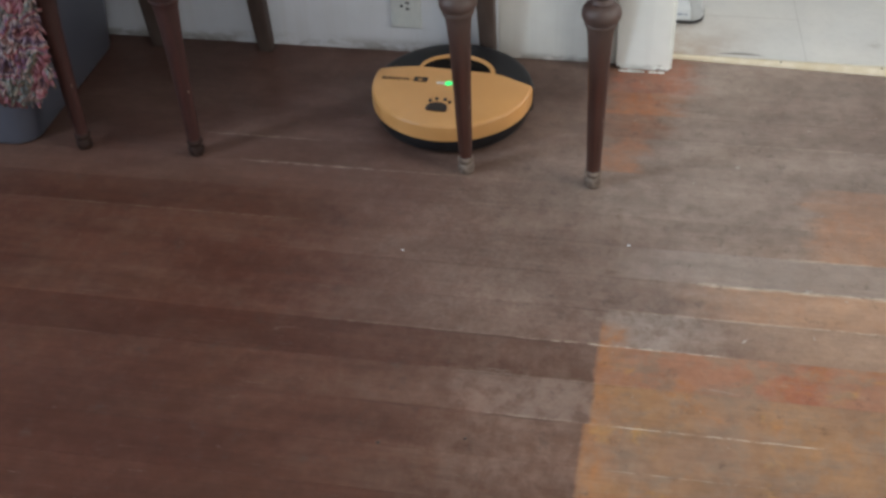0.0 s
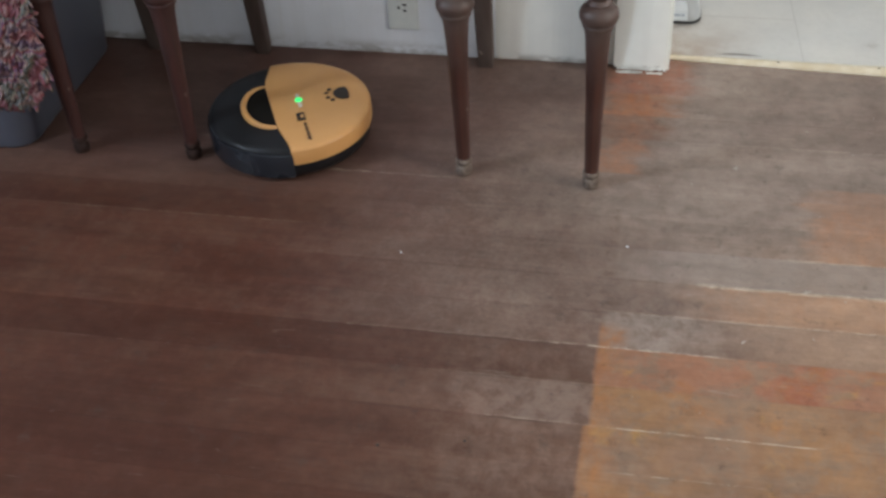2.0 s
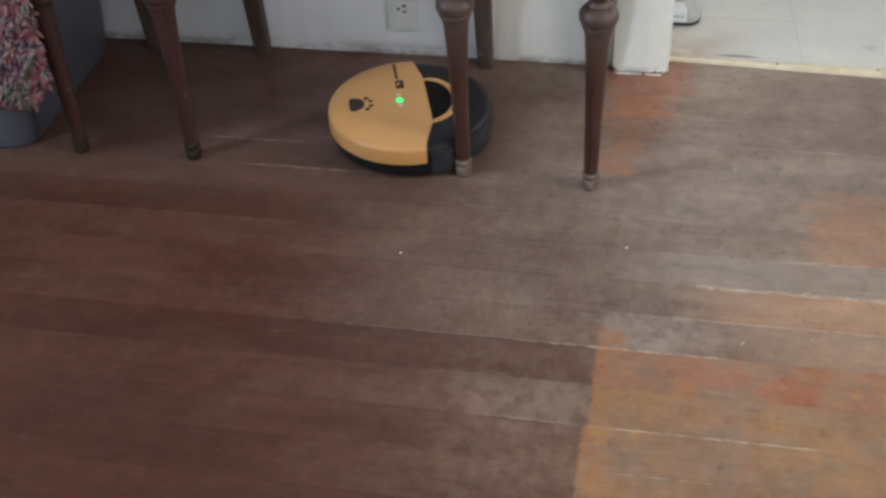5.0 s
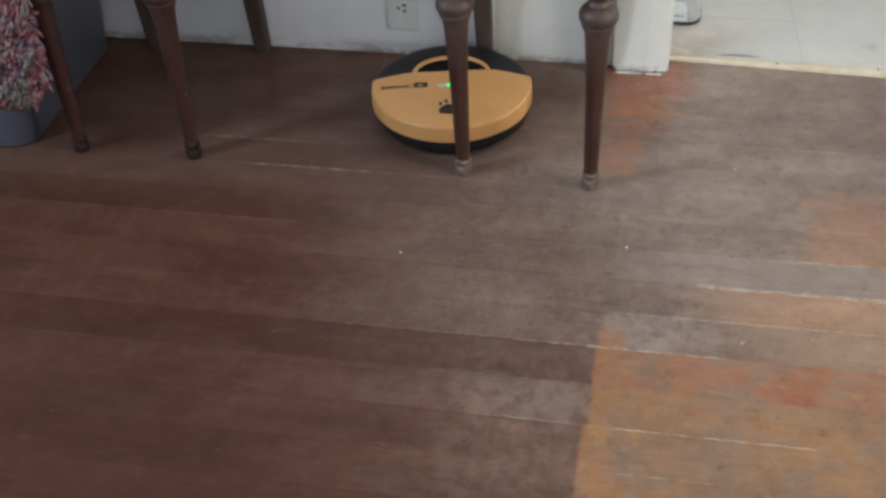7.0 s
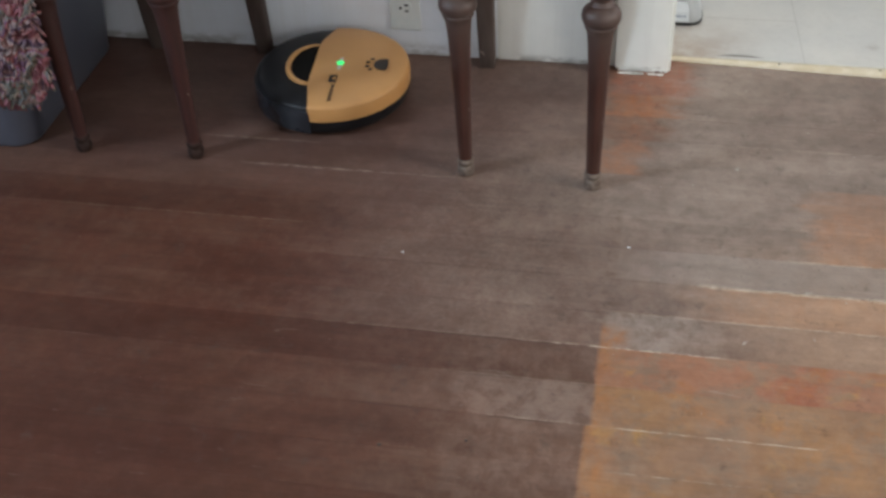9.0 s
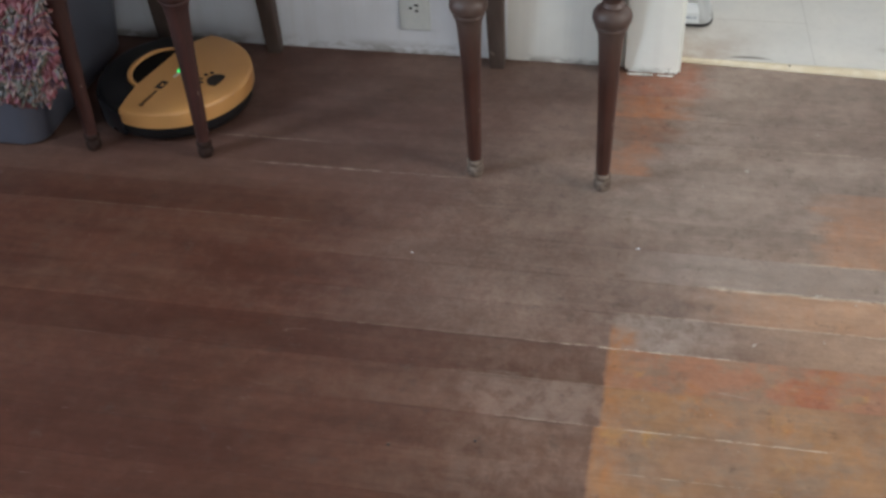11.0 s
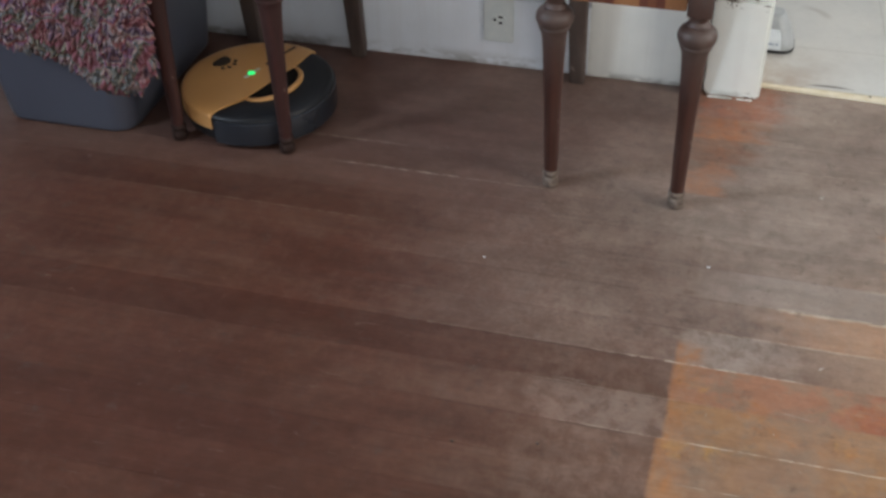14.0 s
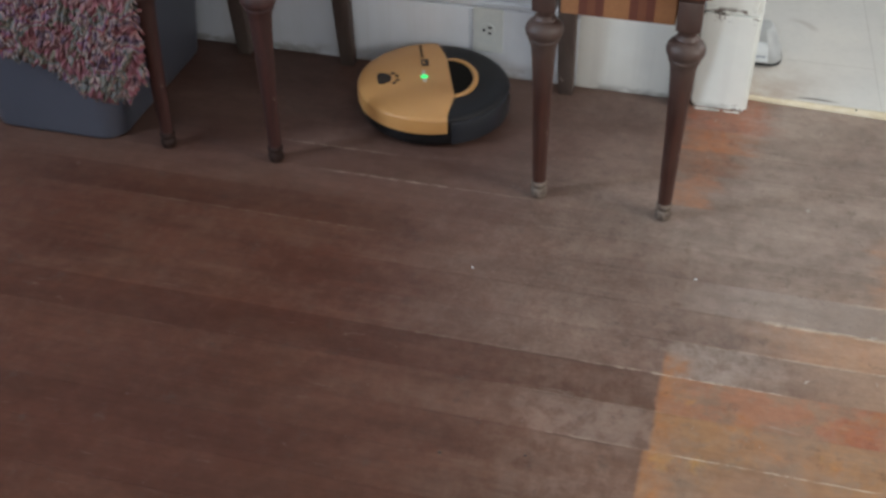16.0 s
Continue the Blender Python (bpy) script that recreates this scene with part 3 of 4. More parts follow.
def build_structure():
    floor = setting(mesh_ob("floor", box(ROOM_L, ROOM_R, ROOM_F, BOARD_END, -0.12, -0.02), M_SUB),
                    "old strip wood floor, dark red-brown stain, worn grey and orange", "floor")
    bm = box(ROOM_L - 0.12, DOOR_L - 0.012, WALL_Y, 2.426, 0, CEIL)
    setting(mesh_ob("wall_north", bm, M_WALL), "white painted plaster wall with grimy foot", "wall")
    bm = box(DOOR_R + 0.012, 2.3, WALL_Y, 2.426, 0, CEIL)
    setting(mesh_ob("wall_north_right", bm, M_WALL), "white painted wall beside the doorway", "wall")
    setting(mesh_ob("wall_over_door", box(DOOR_L - 0.012, DOOR_R + 0.012, WALL_Y, 2.426, 2.04, CEIL), M_WALL), "white painted wall over the doorway", "wall")
    wall_with_hole("wall_east", ROOM_R, ROOM_R + 0.12, ROOM_F, WALL_Y, (0.75, 1.65, 0.8, 2.1), "y", "white painted side wall with a window opening")
    wall_with_hole("wall_west", ROOM_L - 0.12, ROOM_L, ROOM_F, WALL_Y, (0.3, 0.8, 1.08, 2.12), "y", "white painted side wall with a window opening")
    bm = bmesh.new()
    for p in ((ROOM_L - 0.12, 0.2, 0, CEIL), (1.3, ROOM_R + 0.12, 0, CEIL), (0.2, 1.3, 0, 0.85), (0.2, 1.3, 2.05, CEIL)):
        box(p[0], p[1], ROOM_F - 0.12, ROOM_F, p[2], p[3], bm=bm)
    setting(mesh_ob("wall_south", bm, M_WALL), "white painted wall opposite with a window opening", "wall")
    setting(mesh_ob("ceiling", box(ROOM_L - 0.12, 2.45, ROOM_F - 0.12, 5.1, CEIL, CEIL + 0.1), M_CEIL), "plain white ceiling", "ceiling")
    # baseboard with a rounded top edge; the right length's colour holds warm window light
    for x0, x1, z1, paint, label in ((ROOM_L, -0.3395, 0.172, M_WALL, "cool white painted wooden baseboard, scuffed along the floor"),
                                 (-0.3390, -0.073, 0.215, M_BASE, "white painted baseboard length beside the door casing, warm light in its colour")):
        bb = box(x0, x1, BASE_Y, WALL_Y - 0.001, 0.0, z1, 0.0015)
        box(x0, x1, BASE_Y + 0.004, WALL_Y - 0.001, z1 + 0.0025, z1 + 0.014, 0.004, bm=bb)
        setting(mesh_ob("baseboard", bb, paint, 35), label, "baseboard")
    # door casing: plinth block and set-back casing above, both chipped
    case = empty("door_casing", pose(0, 0, 0))
    setting(case, "white painted door casing with chipped plinth block", "door casing")
    part("plinth_block", rough_board(-0.072, 0.046, 2.266, WALL_Y - 0.001, 0.003, 0.231, 44, 0.0026), M_TRIM, case, "", 50)
    part("casing_board", rough_board(-0.070, 0.041, 2.274, WALL_Y - 0.001, 0.2335, 2.06, 120, 0.0022), M_TRIM, case, "", 50)
    part("jamb", box(DOOR_L - 0.0115, DOOR_L, 2.278, 2.43, 0.0, 2.035, 0.002), M_TRIM, case)
    part("casing_board", box(DOOR_R - 0.005, DOOR_R + 0.1, 2.274, WALL_Y - 0.001, 0.0, 2.06, 0.003), M_TRIM, case)
    part("jamb", box(DOOR_R, DOOR_R + 0.0115, 2.278, 2.43, 0.0, 2.035, 0.002), M_TRIM, case)
    # flakes of paint and filler at the foot of the plinth
    bm = bmesh.new()
    rng = random.Random(5)
    for cx, w, d in ((-0.034, 0.028, 0.0055), (0.012, 0.012, 0.003), (0.030, 0.008, 0.004)):
        pts = []
        for i in range(16):
            a = 2 * math.pi * i / 16
            k = 0.75 + 0.4 * rng.random()
            pts.append((cx + w * k * math.cos(a), 2.2595 + d * k * math.sin(a)))
        prism(pts, 0.0002, 0.0014, bm)
    part("paint_flake", bm, M_BASE, case)
    # threshold strip with a low rounded section
    rings = []
    for i in range(41):
        x = DOOR_L + 0.001 + (DOOR_R - DOOR_L - 0.002) * i / 40
        y0, y1 = 2.3235 - 0.052 * (x - 0.05) + 0.0010 * noise.noise(Vector((x * 14, 0, 0))), 2.337
        rings.append([(x, y0 + (y1 - y0) * u, z) for u, z in ((0, 0.0003), (0.04, 0.0045), (0.16, 0.0078), (0.45, 0.0090), (0.8, 0.0078), (0.96, 0.0045), (1, 0.0003))])
    strip = setting(mesh_ob("threshold", loft(rings), M_STRIP, 50), "pale worn wooden threshold strip in the doorway", "threshold")
    for x in (0.29, 0.505, 0.72):
        nail = part("nail", lathe([(0.0026, 0.0), (0.0026, 0.0012), (0.0016, 0.0018)], 12), M_SLOT, strip, "", 40)
        nail.location = (x, 2.325 - 0.012 * x, 0.0082)
    # kitchen beyond
    lino = bmesh.new()
    bmesh.ops.create_grid(lino, x_segments=60, y_segments=60, size=0.5)
    for v in lino.verts:
        v.co.x, v.co.y = -0.9 + 3.2 * (v.co.x + 0.5), 2.3375 + 2.66 * (v.co.y + 0.5)
        v.co.z = 0.003 + 0.0008 * noise.noise(Vector((v.co.x * 1.2, v.co.y * 1.2, 0)))
    setting(mesh_ob("kitchen_floor", lino, M_LINO, 60), "pale grey linoleum kitchen floor, grimy by the doorway", "floor")
    setting(mesh_ob("kitchen_wall_back", box(-1.0, 2.4, 5.0, 5.1, 0, CEIL), M_WALL), "plain white kitchen wall", "wall")
    setting(mesh_ob("kitchen_wall_left", box(-1.0, -0.9, 2.426, 5.0, 0, CEIL), M_WALL), "plain white kitchen wall", "wall")
    bm = bmesh.new()
    for p in ((2.426, 2.95, 0, CEIL), (4.25, 5.0, 0, CEIL), (2.95, 4.25, 0, 0.85), (2.95, 4.25, 2.15, CEIL)):
        box(2.3, 2.4, p[0], p[1], p[2], p[3], bm=bm)
    setting(mesh_ob("kitchen_wall_right", bm, M_WALL), "plain white kitchen wall with a window opening", "wall")
    return floor


floor_ob = build_structure()


# ---- chairs ----
FRONT_LEG = [(0.010, 0.0), (0.0145, 0.003), (0.0165, 0.010), (0.0165, 0.018), (0.0135, 0.024), (0.0160, 0.029), (0.0165, 0.035), (0.0140, 0.039)]
FRONT_TOP = [(0.0135, 0.0385), (0.0140, 0.06), (0.0158, 0.14), (0.0178, 0.22), (0.0200, 0.285), (0.0222, 0.322), (0.0236, 0.340),
             (0.0256, 0.3500), (0.0290, 0.3565), (0.0300, 0.3605), (0.0288, 0.3630), (0.0322, 0.3665), (0.0348, 0.3720), (0.0355, 0.3790), (0.0342, 0.3860), (0.0300, 0.3920),
             (0.0235, 0.3965), (0.0205, 0.3980), (0.0215, 0.4010), (0.0195, 0.4045), (0.0160, 0.4080), (0.0165, 0.4140), (0.0205, 0.4205)]


def build_chair(name, feet, label, wood, foot_wood, foot_label, splay=0.0, rear_lean=0.01):
    """feet: front left, front right, rear left, rear right (x, y); the seat is upholstered with a striped cloth."""
    fl, fr, rl, rr = feet
    ch = empty(name, pose((fl[0] + fr[0]) / 2, (fl[1] + rl[1]) / 2, 0))
    ox, oy = ch.location.x, ch.location.y
    for x, y in (fl, fr):
        x, y = x - ox, y - oy
        leg = part("front_leg", lathe(FRONT_TOP, 36), wood, ch, "turned dark mahogany leg with a ball below the seat", 40)
        leg.location = (x, y, 0)
        if x < 0:
            leg.rotation_euler.y = radians(-splay)
        foot = part("foot", lathe(FRONT_LEG, 28), foot_wood, leg, foot_label, 40)
        foot.location = (0, 0, 0)
        blk = part("corner_block", box(-0.022, 0.022, -0.022, 0.022, 0.4205, 0.478, 0.004), wood, leg, "", 40)
        blk.location = (0, 0, 0)
    for (x, y), lean in ((rl, -0.01), (rr, rear_lean)):
        x, y = x - ox, y - oy
        rings = []
        for z, w, dx, dy in ((0.0, 0.0135, 0, 0.012), (0.02, 0.0148, 0, 0.010), (0.15, 0.0165, lean * 0.3, 0.002), (0.3, 0.0185, lean * 0.6, -0.004),
                             (0.45, 0.019, lean, 0.0), (0.7, 0.017, lean, 0.006), (0.95, 0.014, lean, 0.03)):
            rings.append([(px, py, z) for px, py in rounded_rect(x + dx - 1.18 * w, x + dx + 1.18 * w, y + dy - w, y + dy + w, 0.004, 2)])
        part("rear_leg", loft(rings), M_BROWN, ch, "square tapered brown wooden rear leg", 40)
    x0, x1 = fl[0] - ox, fr[0] - ox
    y0, y1 = fl[1] - oy, rl[1] - oy
    part("front_rail", box(x0 + 0.0225, x1 - 0.0225, y0 - 0.006, y0 + 0.014, 0.432, 0.476, 0.002), wood, ch)
    for x in (x0, x1):
        part("side_rail", box(x - 0.01, x + 0.01, y0 + 0.0225, y1 - 0.021, 0.432, 0.476, 0.002), wood, ch)
    part("rear_rail", box(x0 + 0.021, x1 - 0.021, y1 - 0.012, y1 + 0.008, 0.432, 0.476, 0.002), wood, ch)
    # cloth apron tacked over the front and the cushioned seat
    bm = box(x0 + 0.0235, x1 - 0.0235, y0 - 0.018, y0 - 0.0065, 0.4215, 0.4775, 0.004)
    part("seat_apron", bm, M_SEAT, ch, "striped orange and red-brown seat cloth", 40)
    rings = []
    for k, z in ((0.0, 0.479), (-0.012, 0.484), (-0.014, 0.502), (-0.004, 0.515), (0.03, 0.524), (0.09, 0.529)):
        rings.append([(px, py, z) for px, py in rounded_rect(x0 - 0.03 + k, x1 + 0.03 - k, y0 - 0.025 + k, y1 - 0.03 - k, 0.03, 4)])
    part("seat", loft(rings), M_SEAT, ch, "cushioned seat in striped cloth", 60)
    part("backrest", box(x0 + 0.01, x1 - 0.01, y1 - 0.008, y1 + 0.03, 0.72, 0.93, 0.008), wood, ch)
    tagged(ch, label, "chair", "chairs against the wall")
    return ch


build_chair("dining_chair", ((-0.340, 1.842), (-0.087, 1.827), (-0.357, 2.247), (-0.102, 2.247)),
            "dark mahogany chair, turned front legs, striped seat, beside the doorway", M_MAHOG, M_RAW, "scuffed grey-brown turned foot", 0.9)
build_chair("dining_chair", ((-1.152, 1.826), (-0.906, 1.832), (-1.150, 2.246), (-0.887, 2.252)),
            "dark mahogany chair with turned front legs, beside the plastic tote", M_RED, M_FOOT, "", 0.0, -0.012)


# ---- wall outlet ----
def build_outlet():
    ob = empty("wall_outlet", pose(-0.5495, BASE_Y, 0.122))
    part("cover_plate", box(-0.0355, 0.0355, -0.0055, -0.0002, -0.057, 0.0545, 0.0025, 3), M_PLATE, ob, "", 40)
    bm = lathe([(0.0175, 0.0), (0.0175, 0.0015), (0.0165, 0.0024)], 28)
    bmesh.ops.rotate(bm, cent=(0, 0, 0), matrix=Matrix.Rotation(radians(90), 3, "X"), verts=bm.verts)
    face = part("receptacle", bm, M_PLATE, ob, "", 40)
    face.location = (0, -0.0052, 0)
    for x, z, w, h in ((0.005, 0.0075, 0.005, 0.0026), (0.005, -0.0068, 0.0042, 0.0028)):
        part("slot", box(x - w, x + w, -0.0082, -0.0055, z - h, z + h, 0.0005, 1), M_SLOT, ob)
    bm = lathe([(0.0036, 0), (0.0036, 0.0026)], 14)
    bmesh.ops.rotate(bm, cent=(0, 0, 0), matrix=Matrix.Rotation(radians(90), 3, "X"), verts=bm.verts)
    g = part("ground_hole", bm, M_SLOT, ob)
    g.location = (-0.0085, -0.0056, 0)
    for z in (-0.0215, 0.03):
        bm = lathe([(0.0026, 0), (0.0024, 0.0011), (0.0012, 0.0016)], 14)
        bmesh.ops.rotate(bm, cent=(0, 0, 0), matrix=Matrix.Rotation(radians(90), 3, "X"), verts=bm.verts)
        s = part("screw", bm, M_PLATE, ob, "", 40)
        s.location = (0, -0.0054, z)
    tagged(ob, "white painted single wall outlet set in the baseboard", "outlet")


build_outlet()


# ---- plastic tote and shag rug ----
def build_tote():
    ob = empty("storage_tote", pose(-1.42, 2.04, 0))
    rings = []
    def ring(k, z, r):
        return [(x + 1.42, y - 2.04, z) for x, y in rounded_rect(-1.578 - k, -1.262 + k, 1.812 - 0.5 * k, 2.262 + 0.3 * k, r, 8)]
    for k, z, r in ((-0.012, 0.0, 0.04), (-0.003, 0.003, 0.048), (0.0, 0.010, 0.05), (0.012, 0.13, 0.052), (0.026, 0.27, 0.054), (0.038, 0.385, 0.056)):
        rings.append(ring(k, z, r))
    part("tub", loft(rings), M_TOTE, ob, "", 50)
    part("lid", loft([ring(0.05, 0.386, 0.06), ring(0.052, 0.39, 0.06), ring(0.052, 0.404, 0.06), ring(0.044, 0.41, 0.056), ring(0.02, 0.412, 0.05)]), M_TOTE, ob, "", 50)
    tagged(ob, "blue-grey plastic storage tote standing against the wall", "storage box")


build_tote()


def rug_edge(x):
    """Height of the hanging rug's lower edge along x."""
    pts = ((-1.80, 0.38), (-1.62, 0.345), (-1.53, 0.305), (-1.475, 0.272), (-1.42, 0.245), (-1.36, 0.240), (-1.31, 0.212), (-1.26, 0.184), (-1.20, 0.174), (-1.165, 0.186), (-1.138, 0.235))
    for (a, za), (c, zc) in zip(pts, pts[1:]):
        if x <= c:
            s = min(max((x - a) / (c - a), 0), 1)
            return za + (zc - za) * s
    return pts[-1][1]


def rug_point(u, v):
    """u along the width 0..1, v from the top's rear edge (0) over the front edge to the hem (1)."""
    x = -1.80 + 0.662 * u
    wave = 0.006 * math.sin(x * 27) + 0.005 * noise.noise(Vector((x * 9, v * 4, 3)))
    if v < 0.3:
        return Vector((x, 2.05 - 0.24 * v / 0.3, 0.424 + 0.003 * math.sin(x * 40))), Vector((0, 0, 1))
    if v < 0.42:
        a = (v - 0.3) / 0.12 * math.pi / 2
        return Vector((x, 1.81 - 0.042 * math.sin(a) + wave * (v - 0.3), 0.382 + 0.042 * math.cos(a))), Vector((0, -math.sin(a), math.cos(a)))
    s = (v - 0.42) / 0.58
    z = 0.382 + (rug_edge(x) - 0.382) * s
    return Vector((x, 1.766 + wave * s - 0.010 * s, z)), Vector((0, -1, 0.1)).normalized()


def build_rug():
    ob = empty("shag_rug", pose(-1.48, 1.8, 0.41))
    o = ob.location.copy()
    bm = bmesh.new()
    nu, nv = 60, 40
    for off in (0.0, 0.006):
        grid = []
        for j in range(nv + 1):
            row = []
            for i in range(nu + 1):
                p, n = rug_point(i / nu, j / nv)
                row.append(bm.verts.new(p + n * off - o))
            grid.append(row)
        for j in range(nv):
            for i in range(nu):
                bm.faces.new((grid[j][i], grid[j][i + 1], grid[j + 1][i + 1], grid[j + 1][i]))
    part("backing", bm, M_BACK, ob, "", 60)
    # yarn tufts: bent four-sided strands
    rng = random.Random(11)
    verts, faces = [], []
    for k in range(11000):
        u, v = rng.random(), 0.22 + 0.79 * rng.random()
        p, n = rug_point(u, min(v, 1.0))
        p = p - o + n * 0.004
        side = Vector((rng.gauss(0, 1), rng.gauss(0, 0.5), rng.gauss(-0.9, 0.7)))
        d1 = (n * 0.9 + side * 0.45).normalized()
        d2 = (n * 0.35 + side * 0.75 + Vector((0, 0, -0.8))).normalized()
        ln = 0.018 + 0.014 * rng.random()
        w = 0.0028 + 0.0022 * rng.random()
        a = d1.cross(Vector((rng.random(), rng.random(), rng.random() + 0.1))).normalized()
        c = d1.cross(a).normalized()
        base = len(verts)
        for q, ww in ((p, w), (p + d1 * ln * 0.55, w * 1.25), (p + d1 * ln * 0.55 + d2 * ln * 0.6, w * 0.85)):
            for s, t in ((1, 0), (-0.5, 0.87), (-0.5, -0.87)):
                verts.append(tuple(q + a * (ww * s) + c * (ww * t)))
        for r in (0, 3):
            for s in range(3):
                t = (s + 1) % 3
                faces.append((base + r + s, base + r + t, base + r + 3 + t, base + r + 3 + s))
        faces.append((base + 6, base + 7, base + 8))
    me = bpy.data.meshes.new("pile")
    me.from_pydata(verts, [], faces)
    me.materials.append(M_PILE)
    for f in me.polygons:
        f.use_smooth = True
    pile = new("pile", me)
    pile.parent = ob
    tagged(pile, "shaggy yarn pile in rose, purple, cream and teal", kind="stuff")
    tagged(ob, "multicoloured shaggy yarn rug draped over the plastic tote", "rug")


build_rug()


# ---- small appliance on the kitchen floor ----
def build_appliance():
    ob = empty("floor_appliance", pose(0.045, 2.53, 0.0035))
    def ring(w, d, z, r, y=0.0):
        return [(x, yy, z) for x, yy in rounded_rect(-w, w, -d + y, d + y, r, 6)]
    part("base", loft([ring(0.07, 0.046, 0.0, 0.03), ring(0.075, 0.05, 0.003, 0.032), ring(0.0755, 0.05, 0.008, 0.032), ring(0.072, 0.047, 0.0095, 0.03)]), M_SLOT, ob, "dark rubber base rim", 40)
    part("body", loft([ring(0.072, 0.047, 0.010, 0.03), ring(0.074, 0.049, 0.014, 0.032), ring(0.070, 0.045, 0.04, 0.03), ring(0.061, 0.038, 0.075, 0.028, 0.004),
                       ring(0.050, 0.032, 0.100, 0.025, 0.007), ring(0.044, 0.026, 0.115, 0.02, 0.008), ring(0.038, 0.02, 0.118, 0.018, 0.008)]), M_GREY, ob, "", 45)
    panel = []
    for z, w, y in ((0.016, 0.044, -0.0500), (0.05, 0.042, -0.0464), (0.078, 0.036, -0.0372)):
        panel.append([(-w, y, z), (w, y, z), (w, y + 0.012, z), (-w, y + 0.012, z)])
    part("front_panel", loft(panel), M_PANEL, ob, "pale blue-white front panel")
    for i, (a, c) in enumerate(((0.012, 0.026), (0.029, 0.036))):
        part("label_bar", box(a, c, -0.0487, -0.0475, 0.032, 0.037), M_INK, ob)
    for c in ob.children:
        for v in c.data.vertices:
            v.co.z *= 0.70
    tagged(ob, "small grey plastic appliance standing on the linoleum by the jamb", "appliance")


build_appliance()


# ---- robot vacuum ----
CHORD = 0.034
BUMP = 0.0225


def arc(r, a0, a1, n):
    return [(r * math.cos(a0 + (a1 - a0) * i / n), r * math.sin(a0 + (a1 - a0) * i / n)) for i in range(n + 1)]


def lid_edge(y):
    """Front edge of the lid: bowed forward in the middle, swept back to the rim."""
    k = min(max((abs(y) - 0.07) / 0.1, 0.0), 1.0)
    return 0.0375 - (0.0125 if y > 0 else 0.0235) * k * k * (3 - 2 * k)


def lid_corner(r, side):
    """Where the front edge meets the circle of radius r, on the side +1 or -1."""
    lo, hi = 0.1, r
    for i in range(30):
        y = (lo + hi) / 2
        lo, hi = (y, hi) if lid_edge(side * y) ** 2 + y * y < r * r else (lo, y)
    return side * lo


def lid_outline(r):
    y1, y0 = lid_corner(r, 1), lid_corner(r, -1)
    a1, a0 = math.atan2(y1, lid_edge(y1)), math.atan2(y0, lid_edge(y0)) + 2 * math.pi
    return arc(r, a1, a0, 64) + [(lid_edge(y0 + (y1 - y0) * i / 40), y0 + (y1 - y0) * i / 40) for i in range(1, 40)]


